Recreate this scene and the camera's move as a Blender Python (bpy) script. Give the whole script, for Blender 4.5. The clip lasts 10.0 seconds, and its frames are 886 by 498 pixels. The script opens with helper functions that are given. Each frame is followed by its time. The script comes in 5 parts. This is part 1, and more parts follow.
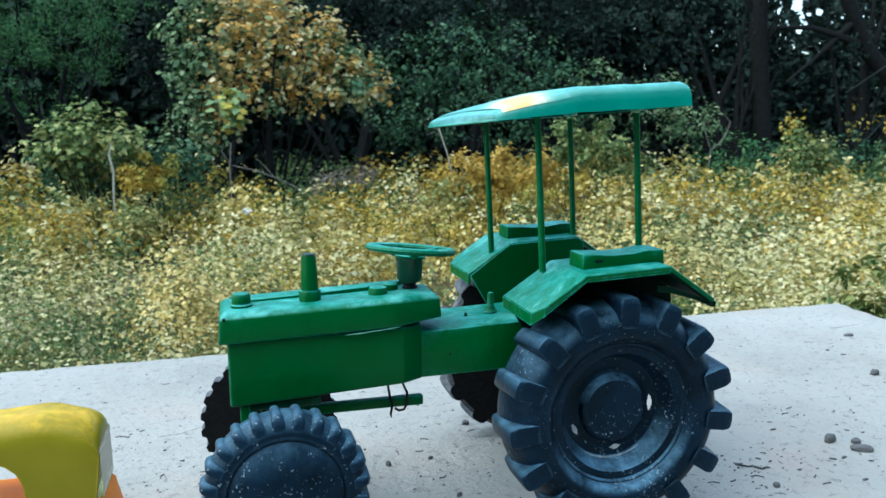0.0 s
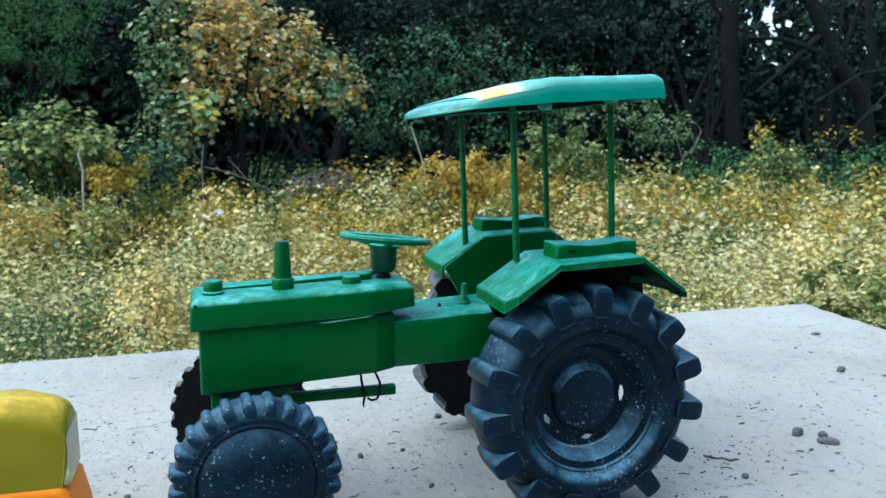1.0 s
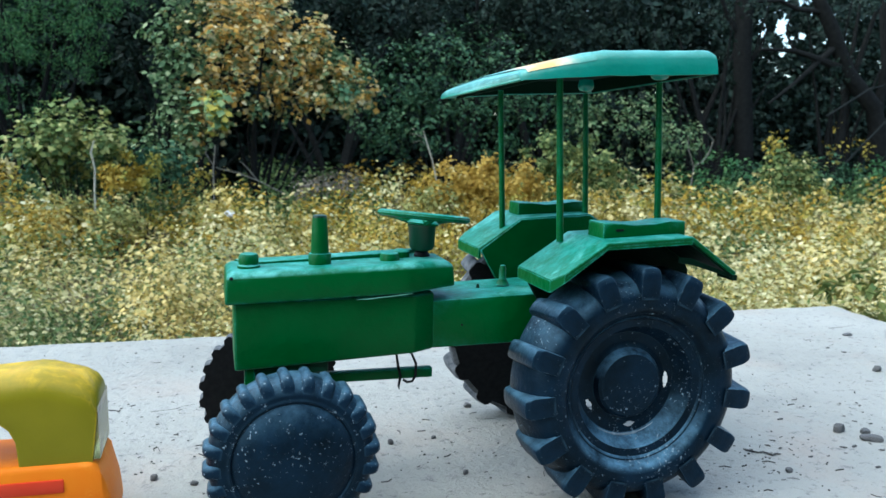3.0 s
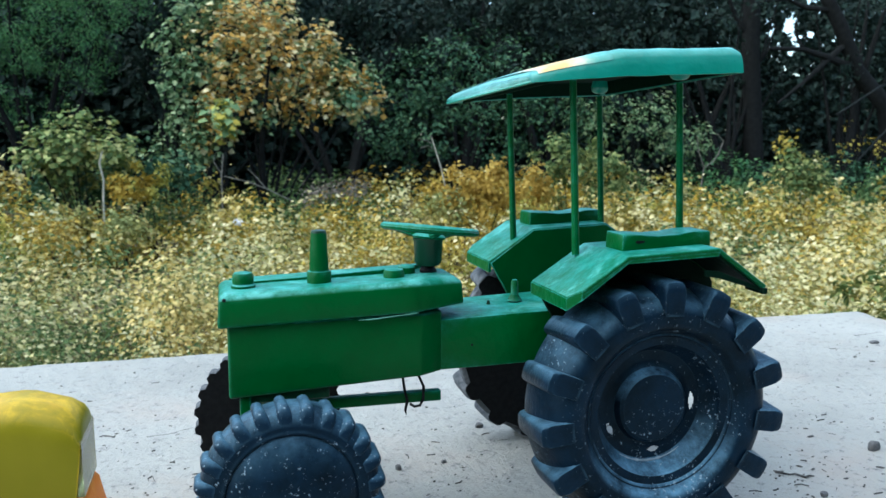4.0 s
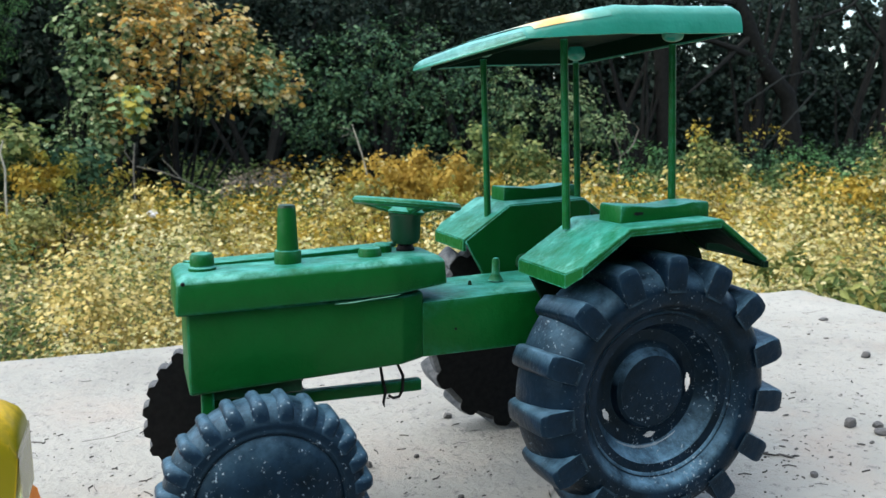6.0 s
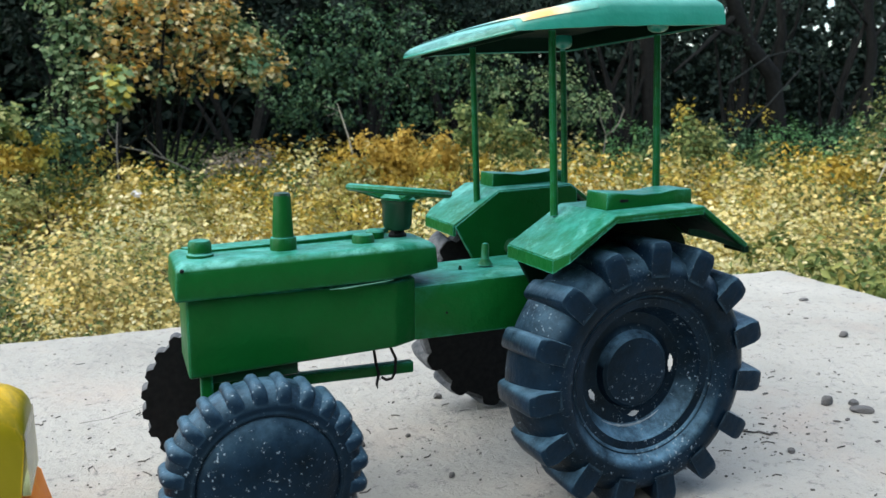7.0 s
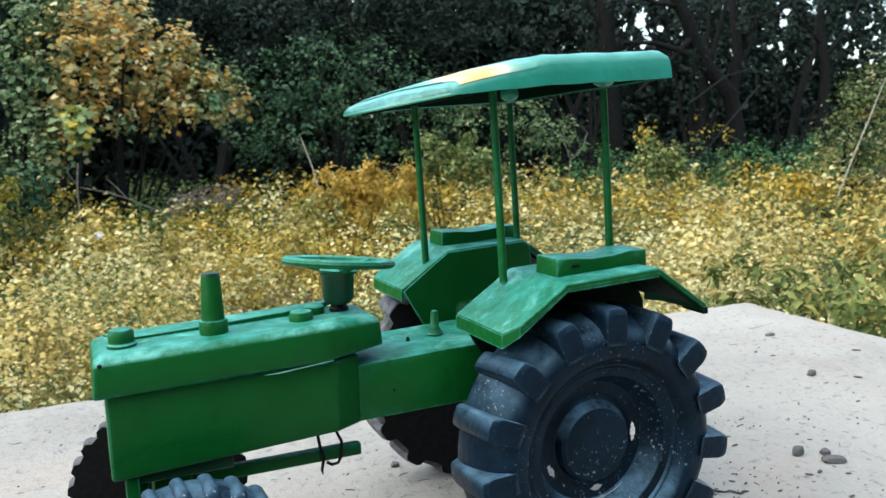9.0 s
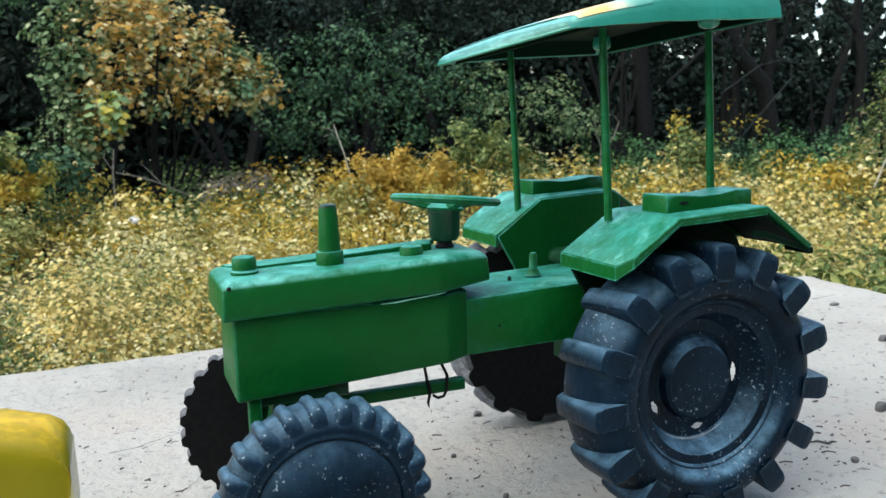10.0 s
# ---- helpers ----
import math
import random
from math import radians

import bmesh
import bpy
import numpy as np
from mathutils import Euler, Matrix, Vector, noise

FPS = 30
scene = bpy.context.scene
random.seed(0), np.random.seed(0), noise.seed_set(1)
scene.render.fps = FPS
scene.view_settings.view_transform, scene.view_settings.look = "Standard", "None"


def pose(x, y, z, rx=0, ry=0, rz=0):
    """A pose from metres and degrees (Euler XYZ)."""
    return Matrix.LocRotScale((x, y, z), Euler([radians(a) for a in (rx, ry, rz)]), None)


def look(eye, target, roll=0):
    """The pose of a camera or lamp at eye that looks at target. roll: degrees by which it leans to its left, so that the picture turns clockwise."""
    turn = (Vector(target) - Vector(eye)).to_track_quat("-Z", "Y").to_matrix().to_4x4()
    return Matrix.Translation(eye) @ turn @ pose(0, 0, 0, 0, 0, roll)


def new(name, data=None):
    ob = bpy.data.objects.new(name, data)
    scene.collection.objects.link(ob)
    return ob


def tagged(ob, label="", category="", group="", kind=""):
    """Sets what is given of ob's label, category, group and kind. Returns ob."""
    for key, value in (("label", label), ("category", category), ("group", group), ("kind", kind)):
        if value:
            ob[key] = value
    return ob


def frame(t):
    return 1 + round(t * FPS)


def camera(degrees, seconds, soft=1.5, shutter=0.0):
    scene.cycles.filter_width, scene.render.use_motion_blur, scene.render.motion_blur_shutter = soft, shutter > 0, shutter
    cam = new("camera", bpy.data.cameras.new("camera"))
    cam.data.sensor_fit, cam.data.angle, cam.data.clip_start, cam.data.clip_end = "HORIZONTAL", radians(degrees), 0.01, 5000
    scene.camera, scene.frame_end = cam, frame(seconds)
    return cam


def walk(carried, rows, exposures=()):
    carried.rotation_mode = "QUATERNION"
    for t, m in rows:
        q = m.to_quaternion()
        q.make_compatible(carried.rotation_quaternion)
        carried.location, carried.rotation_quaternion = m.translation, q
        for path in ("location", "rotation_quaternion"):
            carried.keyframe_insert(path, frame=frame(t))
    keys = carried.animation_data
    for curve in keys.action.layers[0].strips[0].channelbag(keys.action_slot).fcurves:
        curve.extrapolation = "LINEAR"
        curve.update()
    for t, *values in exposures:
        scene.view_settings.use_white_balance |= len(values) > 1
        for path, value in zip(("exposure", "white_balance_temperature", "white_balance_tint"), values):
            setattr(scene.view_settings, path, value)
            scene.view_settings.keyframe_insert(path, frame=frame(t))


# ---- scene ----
cam = camera(56.8, 10.0)
cam.data.dof.use_dof = True
cam.data.dof.focus_distance = 0.42
cam.data.dof.aperture_fstop = 33.0
PATH = [
    (0, (-0.199, -0.48, 0.229), (0.289, 1.435, -0.078), -0.7),
    (0.5, (-0.198, -0.48, 0.228), (0.293, 1.435, -0.071), -0.2),
    (1, (-0.2, -0.481, 0.22), (0.352, 1.419, -0.075), 0.1),
    (1.2, (-0.203, -0.481, 0.218), (0.351, 1.42, -0.071), 0.2),
    (1.5, (-0.208, -0.478, 0.217), (0.332, 1.426, -0.073), 0.6),
    (2, (-0.212, -0.48, 0.211), (0.337, 1.423, -0.066), 1.0),
    (2.5, (-0.214, -0.473, 0.203), (0.332, 1.432, -0.069), 1.2),
    (2.7, (-0.215, -0.469, 0.201), (0.326, 1.436, -0.077), 1.3),
    (3.8, (-0.215, -0.448, 0.204), (0.297, 1.467, -0.066), 0.4),
    (4, (-0.206, -0.437, 0.203), (0.307, 1.478, -0.064), 0.2),
    (4.5, (-0.195, -0.408, 0.196), (0.452, 1.465, -0.075), 0.1),
    (5, (-0.2, -0.383, 0.199), (0.538, 1.455, -0.079), 0.3),
    (5.5, (-0.213, -0.379, 0.195), (0.496, 1.47, -0.081), 0.2),
    (5.7, (-0.218, -0.384, 0.191), (0.481, 1.47, -0.085), 0.1),
    (6.8, (-0.234, -0.404, 0.192), (0.486, 1.43, -0.155), 0.3),
    (7, (-0.231, -0.402, 0.196), (0.498, 1.429, -0.144), 0.2),
    (7.5, (-0.22, -0.398, 0.202), (0.499, 1.44, -0.121), -0.3),
    (8, (-0.212, -0.389, 0.212), (0.528, 1.443, -0.097), -0.8),
    (8.5, (-0.211, -0.385, 0.216), (0.577, 1.431, -0.069), -1.6),
    (9, (-0.209, -0.383, 0.213), (0.59, 1.429, -0.063), -1.7),
    (9.5, (-0.222, -0.366, 0.203), (0.573, 1.447, -0.078), -1.8),
    (9.7, (-0.234, -0.368, 0.194), (0.548, 1.452, -0.09), -1.7),
    (10, (-0.249, -0.377, 0.19), (0.491, 1.457, -0.107), -1.4),
]
EXPOSURE = [(0.0, 1.48, 5880, -3), (2.5, 1.48, 6030, -1), (4.0, 1.48, 6040, 0), (4.5, 1.52, 6380, 3), (5.4, 1.56, 7050, 6), (7.0, 1.50, 7050, 6), (8.0, 1.55, 7050, 6), (10.0, 1.56, 7050, 6)]
walk(cam, [(t, look(eye, target, roll)) for t, eye, target, roll in PATH], EXPOSURE)

# ---- light and sky ----
SUN_ELEV, SUN_AZ = 58.0, 266.0
world = bpy.data.worlds.new("sky_world")
scene.world = world
world.use_nodes = True
wn, wl = world.node_tree.nodes, world.node_tree.links
sky = wn.new("ShaderNodeTexSky")
sky.sky_type = 'NISHITA'
sky.sun_disc = False
sky.sun_elevation = radians(SUN_ELEV)
sky.sun_rotation = radians(SUN_AZ)
sky.dust_density = 1.5
wn["Background"].inputs["Strength"].default_value = 0.15
wl.new(sky.outputs[0], wn["Background"].inputs["Color"])
sun_data = bpy.data.lights.new("sun", 'SUN')
sun_data.energy = 1.5
sun_data.angle = radians(112)
sun_data.color = (1.0, 0.96, 0.9)
sun = new("sun", sun_data)
sun_way = Vector((math.sin(radians(SUN_AZ)) * math.cos(radians(SUN_ELEV)), math.cos(radians(SUN_AZ)) * math.cos(radians(SUN_ELEV)), math.sin(radians(SUN_ELEV))))
sun.matrix_world = look(sun_way * 20, (0, 0, 0))


# ---- materials ----
def mat(name, rough=0.5, spec=0.5):
    m = bpy.data.materials.new(name)
    m.use_nodes = True
    n, l = m.node_tree.nodes, m.node_tree.links
    b = n["Principled BSDF"]
    b.inputs["Roughness"].default_value = rough
    b.inputs["Specular IOR Level"].default_value = spec
    return m, n, l, b


def ramp(n, stops):
    r = n.new("ShaderNodeValToRGB")
    e = r.color_ramp.elements
    while len(e) < len(stops):
        e.new(0.5)
    for el, (p, c) in zip(e, stops):
        el.position, el.color = p, (*c, 1)
    return r


def noise_tex(n, l, scale, detail=4, rough=0.55, coord="Object"):
    tc = n.new("ShaderNodeTexCoord")
    t = n.new("ShaderNodeTexNoise")
    t.inputs["Scale"].default_value = scale
    t.inputs["Detail"].default_value = detail
    t.inputs["Roughness"].default_value = rough
    l.new(tc.outputs[coord], t.inputs["Vector"])
    return t


def bump(n, l, b, tex, strength, dist):
    bp = n.new("ShaderNodeBump")
    bp.inputs["Strength"].default_value = strength
    bp.inputs["Distance"].default_value = dist
    l.new(tex.outputs[0], bp.inputs["Height"])
    l.new(bp.outputs[0], b.inputs["Normal"])
    return bp


def mix_col(n, l, fac, a, b):
    m = n.new("ShaderNodeMix")
    m.data_type = 'RGBA'
    for sock, v in ((m.inputs[0], fac), (m.inputs[6], a), (m.inputs[7], b)):
        if hasattr(v, "outputs") or isinstance(v, bpy.types.NodeSocket):
            l.new(v if isinstance(v, bpy.types.NodeSocket) else v.outputs[0], sock)
        else:
            sock.default_value = v if isinstance(v, float) else (*v, 1)
    return m.outputs[2]


def dust_and_light(n, l, lo, hi, most, least=0.35):
    """Mask of faces that look up, mottled: dust and painted skylight in one tint."""
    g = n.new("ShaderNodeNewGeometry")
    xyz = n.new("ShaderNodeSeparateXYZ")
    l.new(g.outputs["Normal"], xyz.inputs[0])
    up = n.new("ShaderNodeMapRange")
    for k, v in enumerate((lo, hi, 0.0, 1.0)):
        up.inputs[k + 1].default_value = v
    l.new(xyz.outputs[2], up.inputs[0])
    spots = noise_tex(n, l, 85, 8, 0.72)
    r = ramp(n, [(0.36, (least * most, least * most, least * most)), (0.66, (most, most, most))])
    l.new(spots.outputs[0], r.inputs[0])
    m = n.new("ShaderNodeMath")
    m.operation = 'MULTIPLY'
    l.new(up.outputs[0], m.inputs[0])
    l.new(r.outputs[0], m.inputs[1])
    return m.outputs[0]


def pale_edges(n, l, radius, most):
    """Pale edges, scuffs and painted highlights: where the surface turns sharply, broken by noise."""
    bv = n.new("ShaderNodeBevel")
    bv.samples = 4
    bv.inputs["Radius"].default_value = radius
    g = n.new("ShaderNodeNewGeometry")
    d = n.new("ShaderNodeVectorMath")
    d.operation = 'DOT_PRODUCT'
    l.new(bv.outputs[0], d.inputs[0])
    l.new(g.outputs["True Normal"], d.inputs[1])
    r = n.new("ShaderNodeMapRange")
    for k, v in enumerate((0.985, 0.88, 0.0, most)):
        r.inputs[k + 1].default_value = v
    l.new(d.outputs["Value"], r.inputs[0])
    patchy = ramp(n, [(0.40, (0.08, 0.08, 0.08)), (0.62, (1, 1, 1))])
    l.new(noise_tex(n, l, 150, 5, 0.7).outputs[0], patchy.inputs[0])
    m = n.new("ShaderNodeMath")
    m.operation = 'MULTIPLY'
    l.new(r.outputs[0], m.inputs[0])
    l.new(patchy.outputs[0], m.inputs[1])
    return m.outputs[0]


def plastic(name, base, dusty, rough=0.33, bump_s=0.25, spec=0.35, film=None):
    """Moulded toy plastic, faint scuffs, soft waviness; film: up-facing dust and painted light."""
    m, n, l, b = mat(name, rough, spec)
    big = noise_tex(n, l, 45, 3)
    fine = noise_tex(n, l, 420, 6, 0.7)
    r1 = ramp(n, [(0.35, base), (0.75, dusty)])
    l.new(big.outputs[0], r1.inputs[0])
    r2 = ramp(n, [(0.62, (0, 0, 0)), (0.8, (1, 1, 1))])
    l.new(fine.outputs[0], r2.inputs[0])
    mul = n.new("ShaderNodeMath")
    mul.operation = 'MULTIPLY'
    mul.inputs[1].default_value = 0.18
    l.new(r2.outputs[0], mul.inputs[0])
    worn = mix_col(n, l, mul.outputs[0], r1.outputs[0], [min(1, c * 1.5 + 0.02) for c in dusty])
    scuff = noise_tex(n, l, 48, 9, 0.7)
    scuff.inputs["Distortion"].default_value = 0.4
    r5 = ramp(n, [(0.56, (0, 0, 0)), (0.68, (0.42, 0.42, 0.42))])
    l.new(scuff.outputs[0], r5.inputs[0])
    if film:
        col = mix_col(n, l, dust_and_light(n, l, 0.35, 1.0, 0.85, 0.25), worn, film)
        # Paler patches on up-facing faces: wear mixed with painted sky glare.
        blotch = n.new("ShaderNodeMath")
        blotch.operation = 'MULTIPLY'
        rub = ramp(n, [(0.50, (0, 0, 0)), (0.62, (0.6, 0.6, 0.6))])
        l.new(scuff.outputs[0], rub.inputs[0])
        l.new(dust_and_light(n, l, 0.3, 0.75, 1.0, 0.6), blotch.inputs[0])
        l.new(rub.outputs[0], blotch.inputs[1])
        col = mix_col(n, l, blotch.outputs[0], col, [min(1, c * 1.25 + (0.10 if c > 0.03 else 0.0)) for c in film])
        col = mix_col(n, l, pale_edges(n, l, 0.0013, 0.65), col, [min(1, c * 1.35 + 0.02) for c in film])
    else:
        col = mix_col(n, l, r5.outputs[0], worn, [min(1, c * 1.7 + 0.05) for c in dusty])
    l.new(col, b.inputs["Base Color"])
    rr = n.new("ShaderNodeMapRange")
    rr.inputs[3].default_value, rr.inputs[4].default_value = rough - 0.08, rough + 0.16
    l.new(fine.outputs[0], rr.inputs[0])
    l.new(rr.outputs[0], b.inputs["Roughness"])
    wave = noise_tex(n, l, 130, 3)
    bump(n, l, b, wave, bump_s, 0.002)
    return m


# The last tint pales the tops: dust, and skylight put into the colour.
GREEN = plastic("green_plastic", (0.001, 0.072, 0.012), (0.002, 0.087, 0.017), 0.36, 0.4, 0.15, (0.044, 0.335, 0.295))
DARK_GREEN = plastic("dark_green_plastic", (0.003, 0.03, 0.012), (0.006, 0.045, 0.02))
# Shaded copy of GREEN for undersides and the near wheel well.
SHADE_GREEN = plastic("shaded_green_plastic", (0.001, 0.010, 0.005), (0.001, 0.014, 0.007), 0.6, 0.2, 0.05, (0.002, 0.016, 0.009))
# Olive base for the dimmer sides; the amber tint paints the roof as lit.
YELLOW = plastic("yellow_plastic", (0.205, 0.180, 0.004), (0.230, 0.200, 0.007), 0.36, 0.1, 0.25, (0.56, 0.330, 0.004))
ORANGE = plastic("orange_plastic", (0.85, 0.20, 0.008), (0.88, 0.25, 0.012), 0.45, 0.1, 0.15)
RED = plastic("red_plastic", (0.72, 0.045, 0.012), (0.75, 0.06, 0.02), 0.4, 0.1)


def tyre_material(name, most, dot_at, dust=(0.078, 0.168, 0.245)):
    """Black plastic with pale specks; its bluish up-facing film is dust and painted sheen."""
    m, n, l, b = mat(name, 0.35, 0.18)
    b.inputs["Specular Tint"].default_value = (0.5, 0.8, 1.0, 1)
    film = noise_tex(n, l, 40, 6, 0.65)
    r1 = ramp(n, [(0.35, (0.0014, 0.0042, 0.0082)), (0.7, (0.0056, 0.0180, 0.0370))])
    l.new(film.outputs[0], r1.inputs[0])
    c1 = mix_col(n, l, dust_and_light(n, l, 0.16, 0.92, most, 0.06), r1.outputs[0], dust)
    c1 = mix_col(n, l, pale_edges(n, l, 0.0011, 0.30), c1, (0.060, 0.12, 0.165))
    dots = noise_tex(n, l, 520, 5, 0.65)
    patch = noise_tex(n, l, 30, 4)
    both = n.new("ShaderNodeMath")
    both.operation = 'MULTIPLY_ADD'
    both.inputs[1].default_value = 0.35
    l.new(patch.outputs[0], both.inputs[0])
    l.new(dots.outputs[0], both.inputs[2])
    r2 = ramp(n, [(dot_at, (0, 0, 0)), (dot_at + 0.06, (0.9, 0.9, 0.9))])
    l.new(both.outputs[0], r2.inputs[0])
    l.new(mix_col(n, l, r2.outputs[0], c1, (0.20, 0.27, 0.32)), b.inputs["Base Color"])
    rr = n.new("ShaderNodeMapRange")
    rr.inputs[3].default_value, rr.inputs[4].default_value = 0.26, 0.50
    l.new(film.outputs[0], rr.inputs[0])
    l.new(rr.outputs[0], b.inputs["Roughness"])
    bump(n, l, b, noise_tex(n, l, 260, 5, 0.6), 0.3, 0.0015)
    return m


TYRE = tyre_material("black_tyre_plastic", 0.85, 0.822)
# The brighter blue tint paints the sky's sheen over the rim's dust.
RIM_DUST_SHEEN = tyre_material("dusty_sheen_plastic", 1.0, 0.805, (0.135, 0.285, 0.415))


def canopy_material(name="canopy_plastic", printed=False):
    """Green plastic, paler facing up by dust and painted skylight; printed: with print that has faded from orange over
    cream into the green.
    """
    m, n, l, b = mat(name, 0.36, 0.6)
    big = noise_tex(n, l, 40, 3)
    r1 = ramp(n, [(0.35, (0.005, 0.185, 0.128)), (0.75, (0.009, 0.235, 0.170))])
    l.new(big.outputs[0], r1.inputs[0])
    col = mix_col(n, l, dust_and_light(n, l, 0.40, 0.92, 0.95), r1.outputs[0], (0.15, 0.48, 0.44))
    if printed:
        tc = n.new("ShaderNodeTexCoord")
        mp = n.new("ShaderNodeMapping")
        mp.vector_type = 'TEXTURE'
        mp.inputs["Location"].default_value = (-0.046, -0.046, 0.24)
        mp.inputs["Rotation"].default_value = (0, 0, radians(-14))
        mp.inputs["Scale"].default_value = (0.020, 0.075, 0.06)
        l.new(tc.outputs["Object"], mp.inputs["Vector"])
        warp = n.new("ShaderNodeVectorMath")
        warp.operation = 'MULTIPLY_ADD'
        warp.inputs[1].default_value = (0.7, 0.7, 0.0)
        l.new(noise_tex(n, l, 90, 5, 0.65).outputs["Color"], warp.inputs[0])
        l.new(mp.outputs[0], warp.inputs[2])
        shift = n.new("ShaderNodeVectorMath")
        shift.inputs[1].default_value = (-0.35, -0.35, 0.0)
        l.new(warp.outputs[0], shift.inputs[0])
        g = n.new("ShaderNodeTexGradient")
        g.gradient_type = 'SPHERICAL'
        l.new(shift.outputs[0], g.inputs[0])
        tone = ramp(n, [(0.12, (0.50, 0.62, 0.46)), (0.40, (0.74, 0.64, 0.40)), (0.62, (0.78, 0.45, 0.12))])
        much = ramp(n, [(0.02, (0, 0, 0)), (0.45, (0.9, 0.9, 0.9))])
        l.new(g.outputs["Fac"], tone.inputs[0])
        l.new(g.outputs["Fac"], much.inputs[0])
        col = mix_col(n, l, much.outputs[0], col, tone.outputs[0])
    l.new(col, b.inputs["Base Color"])
    bump(n, l, b, noise_tex(n, l, 110, 3), 0.3, 0.002)
    return m


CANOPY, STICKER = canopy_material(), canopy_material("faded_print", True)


def wire_material():
    m, n, l, b = mat("black_wire", 0.6, 0.15)
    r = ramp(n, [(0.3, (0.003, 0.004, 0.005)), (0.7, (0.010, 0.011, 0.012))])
    l.new(noise_tex(n, l, 300).outputs[0], r.inputs[0])
    l.new(r.outputs[0], b.inputs["Base Color"])
    return m


WIRE = wire_material()
SCRAPE = plastic("scraped_plastic", (0.10, 0.34, 0.24), (0.18, 0.42, 0.33), 0.6, 0.3)


def screen_material():
    m, n, l, b = mat("clear_windscreen", 0.25)
    b.inputs["Base Color"].default_value = (0.86, 0.80, 0.34, 1)
    b.inputs["Transmission Weight"].default_value = 0.9
    bump(n, l, b, noise_tex(n, l, 90), 0.1, 0.002)
    return m


SCREEN = screen_material()


def concrete_material():
    m, n, l, b = mat("pale_concrete", 0.85, 0.3)
    big = noise_tex(n, l, 5, 6, 0.6)
    r1 = ramp(n, [(0.3, (0.289, 0.289, 0.266)), (0.48, (0.374, 0.375, 0.344)), (0.72, (0.440, 0.440, 0.405))])
    l.new(big.outputs[0], r1.inputs[0])
    pink = noise_tex(n, l, 9, 5, 0.65)
    r2 = ramp(n, [(0.52, (0, 0, 0)), (0.72, (0.7, 0.7, 0.7))])
    l.new(pink.outputs[0], r2.inputs[0])
    c1 = mix_col(n, l, r2.outputs[0], r1.outputs[0], (0.415, 0.362, 0.315))
    fine = noise_tex(n, l, 120, 8, 0.8)
    r3 = ramp(n, [(0.55, (0, 0, 0)), (0.64, (0.9, 0.9, 0.9))])
    l.new(fine.outputs[0], r3.inputs[0])
    l.new(mix_col(n, l, r3.outputs[0], c1, (0.165, 0.165, 0.165)), b.inputs["Base Color"])
    hgt = noise_tex(n, l, 75, 8, 0.7)
    bump(n, l, b, hgt, 1.0, 0.006)
    return m


CONCRETE = concrete_material()


def stone_material(name, a, c):
    m, n, l, b = mat(name, 0.85, 0.3)
    r = ramp(n, [(0.3, a), (0.7, c)])
    l.new(noise_tex(n, l, 180, 5).outputs[0], r.inputs[0])
    l.new(r.outputs[0], b.inputs["Base Color"])
    bump(n, l, b, noise_tex(n, l, 500, 5), 0.6, 0.001)
    return m


PEBBLE = stone_material("grey_pebble", (0.05, 0.052, 0.055), (0.20, 0.20, 0.20))
DUST = stone_material("pale_dust", (0.16, 0.21, 0.25), (0.34, 0.42, 0.47))
# Grey copy of the tyre plastic with skylight painted in, for far treads.
LIT_TREAD = stone_material("lit_grey_tread", (0.035, 0.042, 0.050), (0.135, 0.145, 0.155))
DEBRIS = stone_material("dark_debris", (0.018, 0.018, 0.018), (0.15, 0.145, 0.14))


def soil_material():
    m, n, l, b = mat("dry_soil", 0.95, 0.2)
    r = ramp(n, [(0.3, (0.05, 0.045, 0.022)), (0.55, (0.11, 0.09, 0.045)), (0.8, (0.17, 0.12, 0.075))])
    l.new(noise_tex(n, l, 2.2, 8, 0.65).outputs[0], r.inputs[0])
    l.new(r.outputs[0], b.inputs["Base Color"])
    bump(n, l, b, noise_tex(n, l, 14, 8, 0.7), 0.8, 0.05)
    return m


SOIL = soil_material()


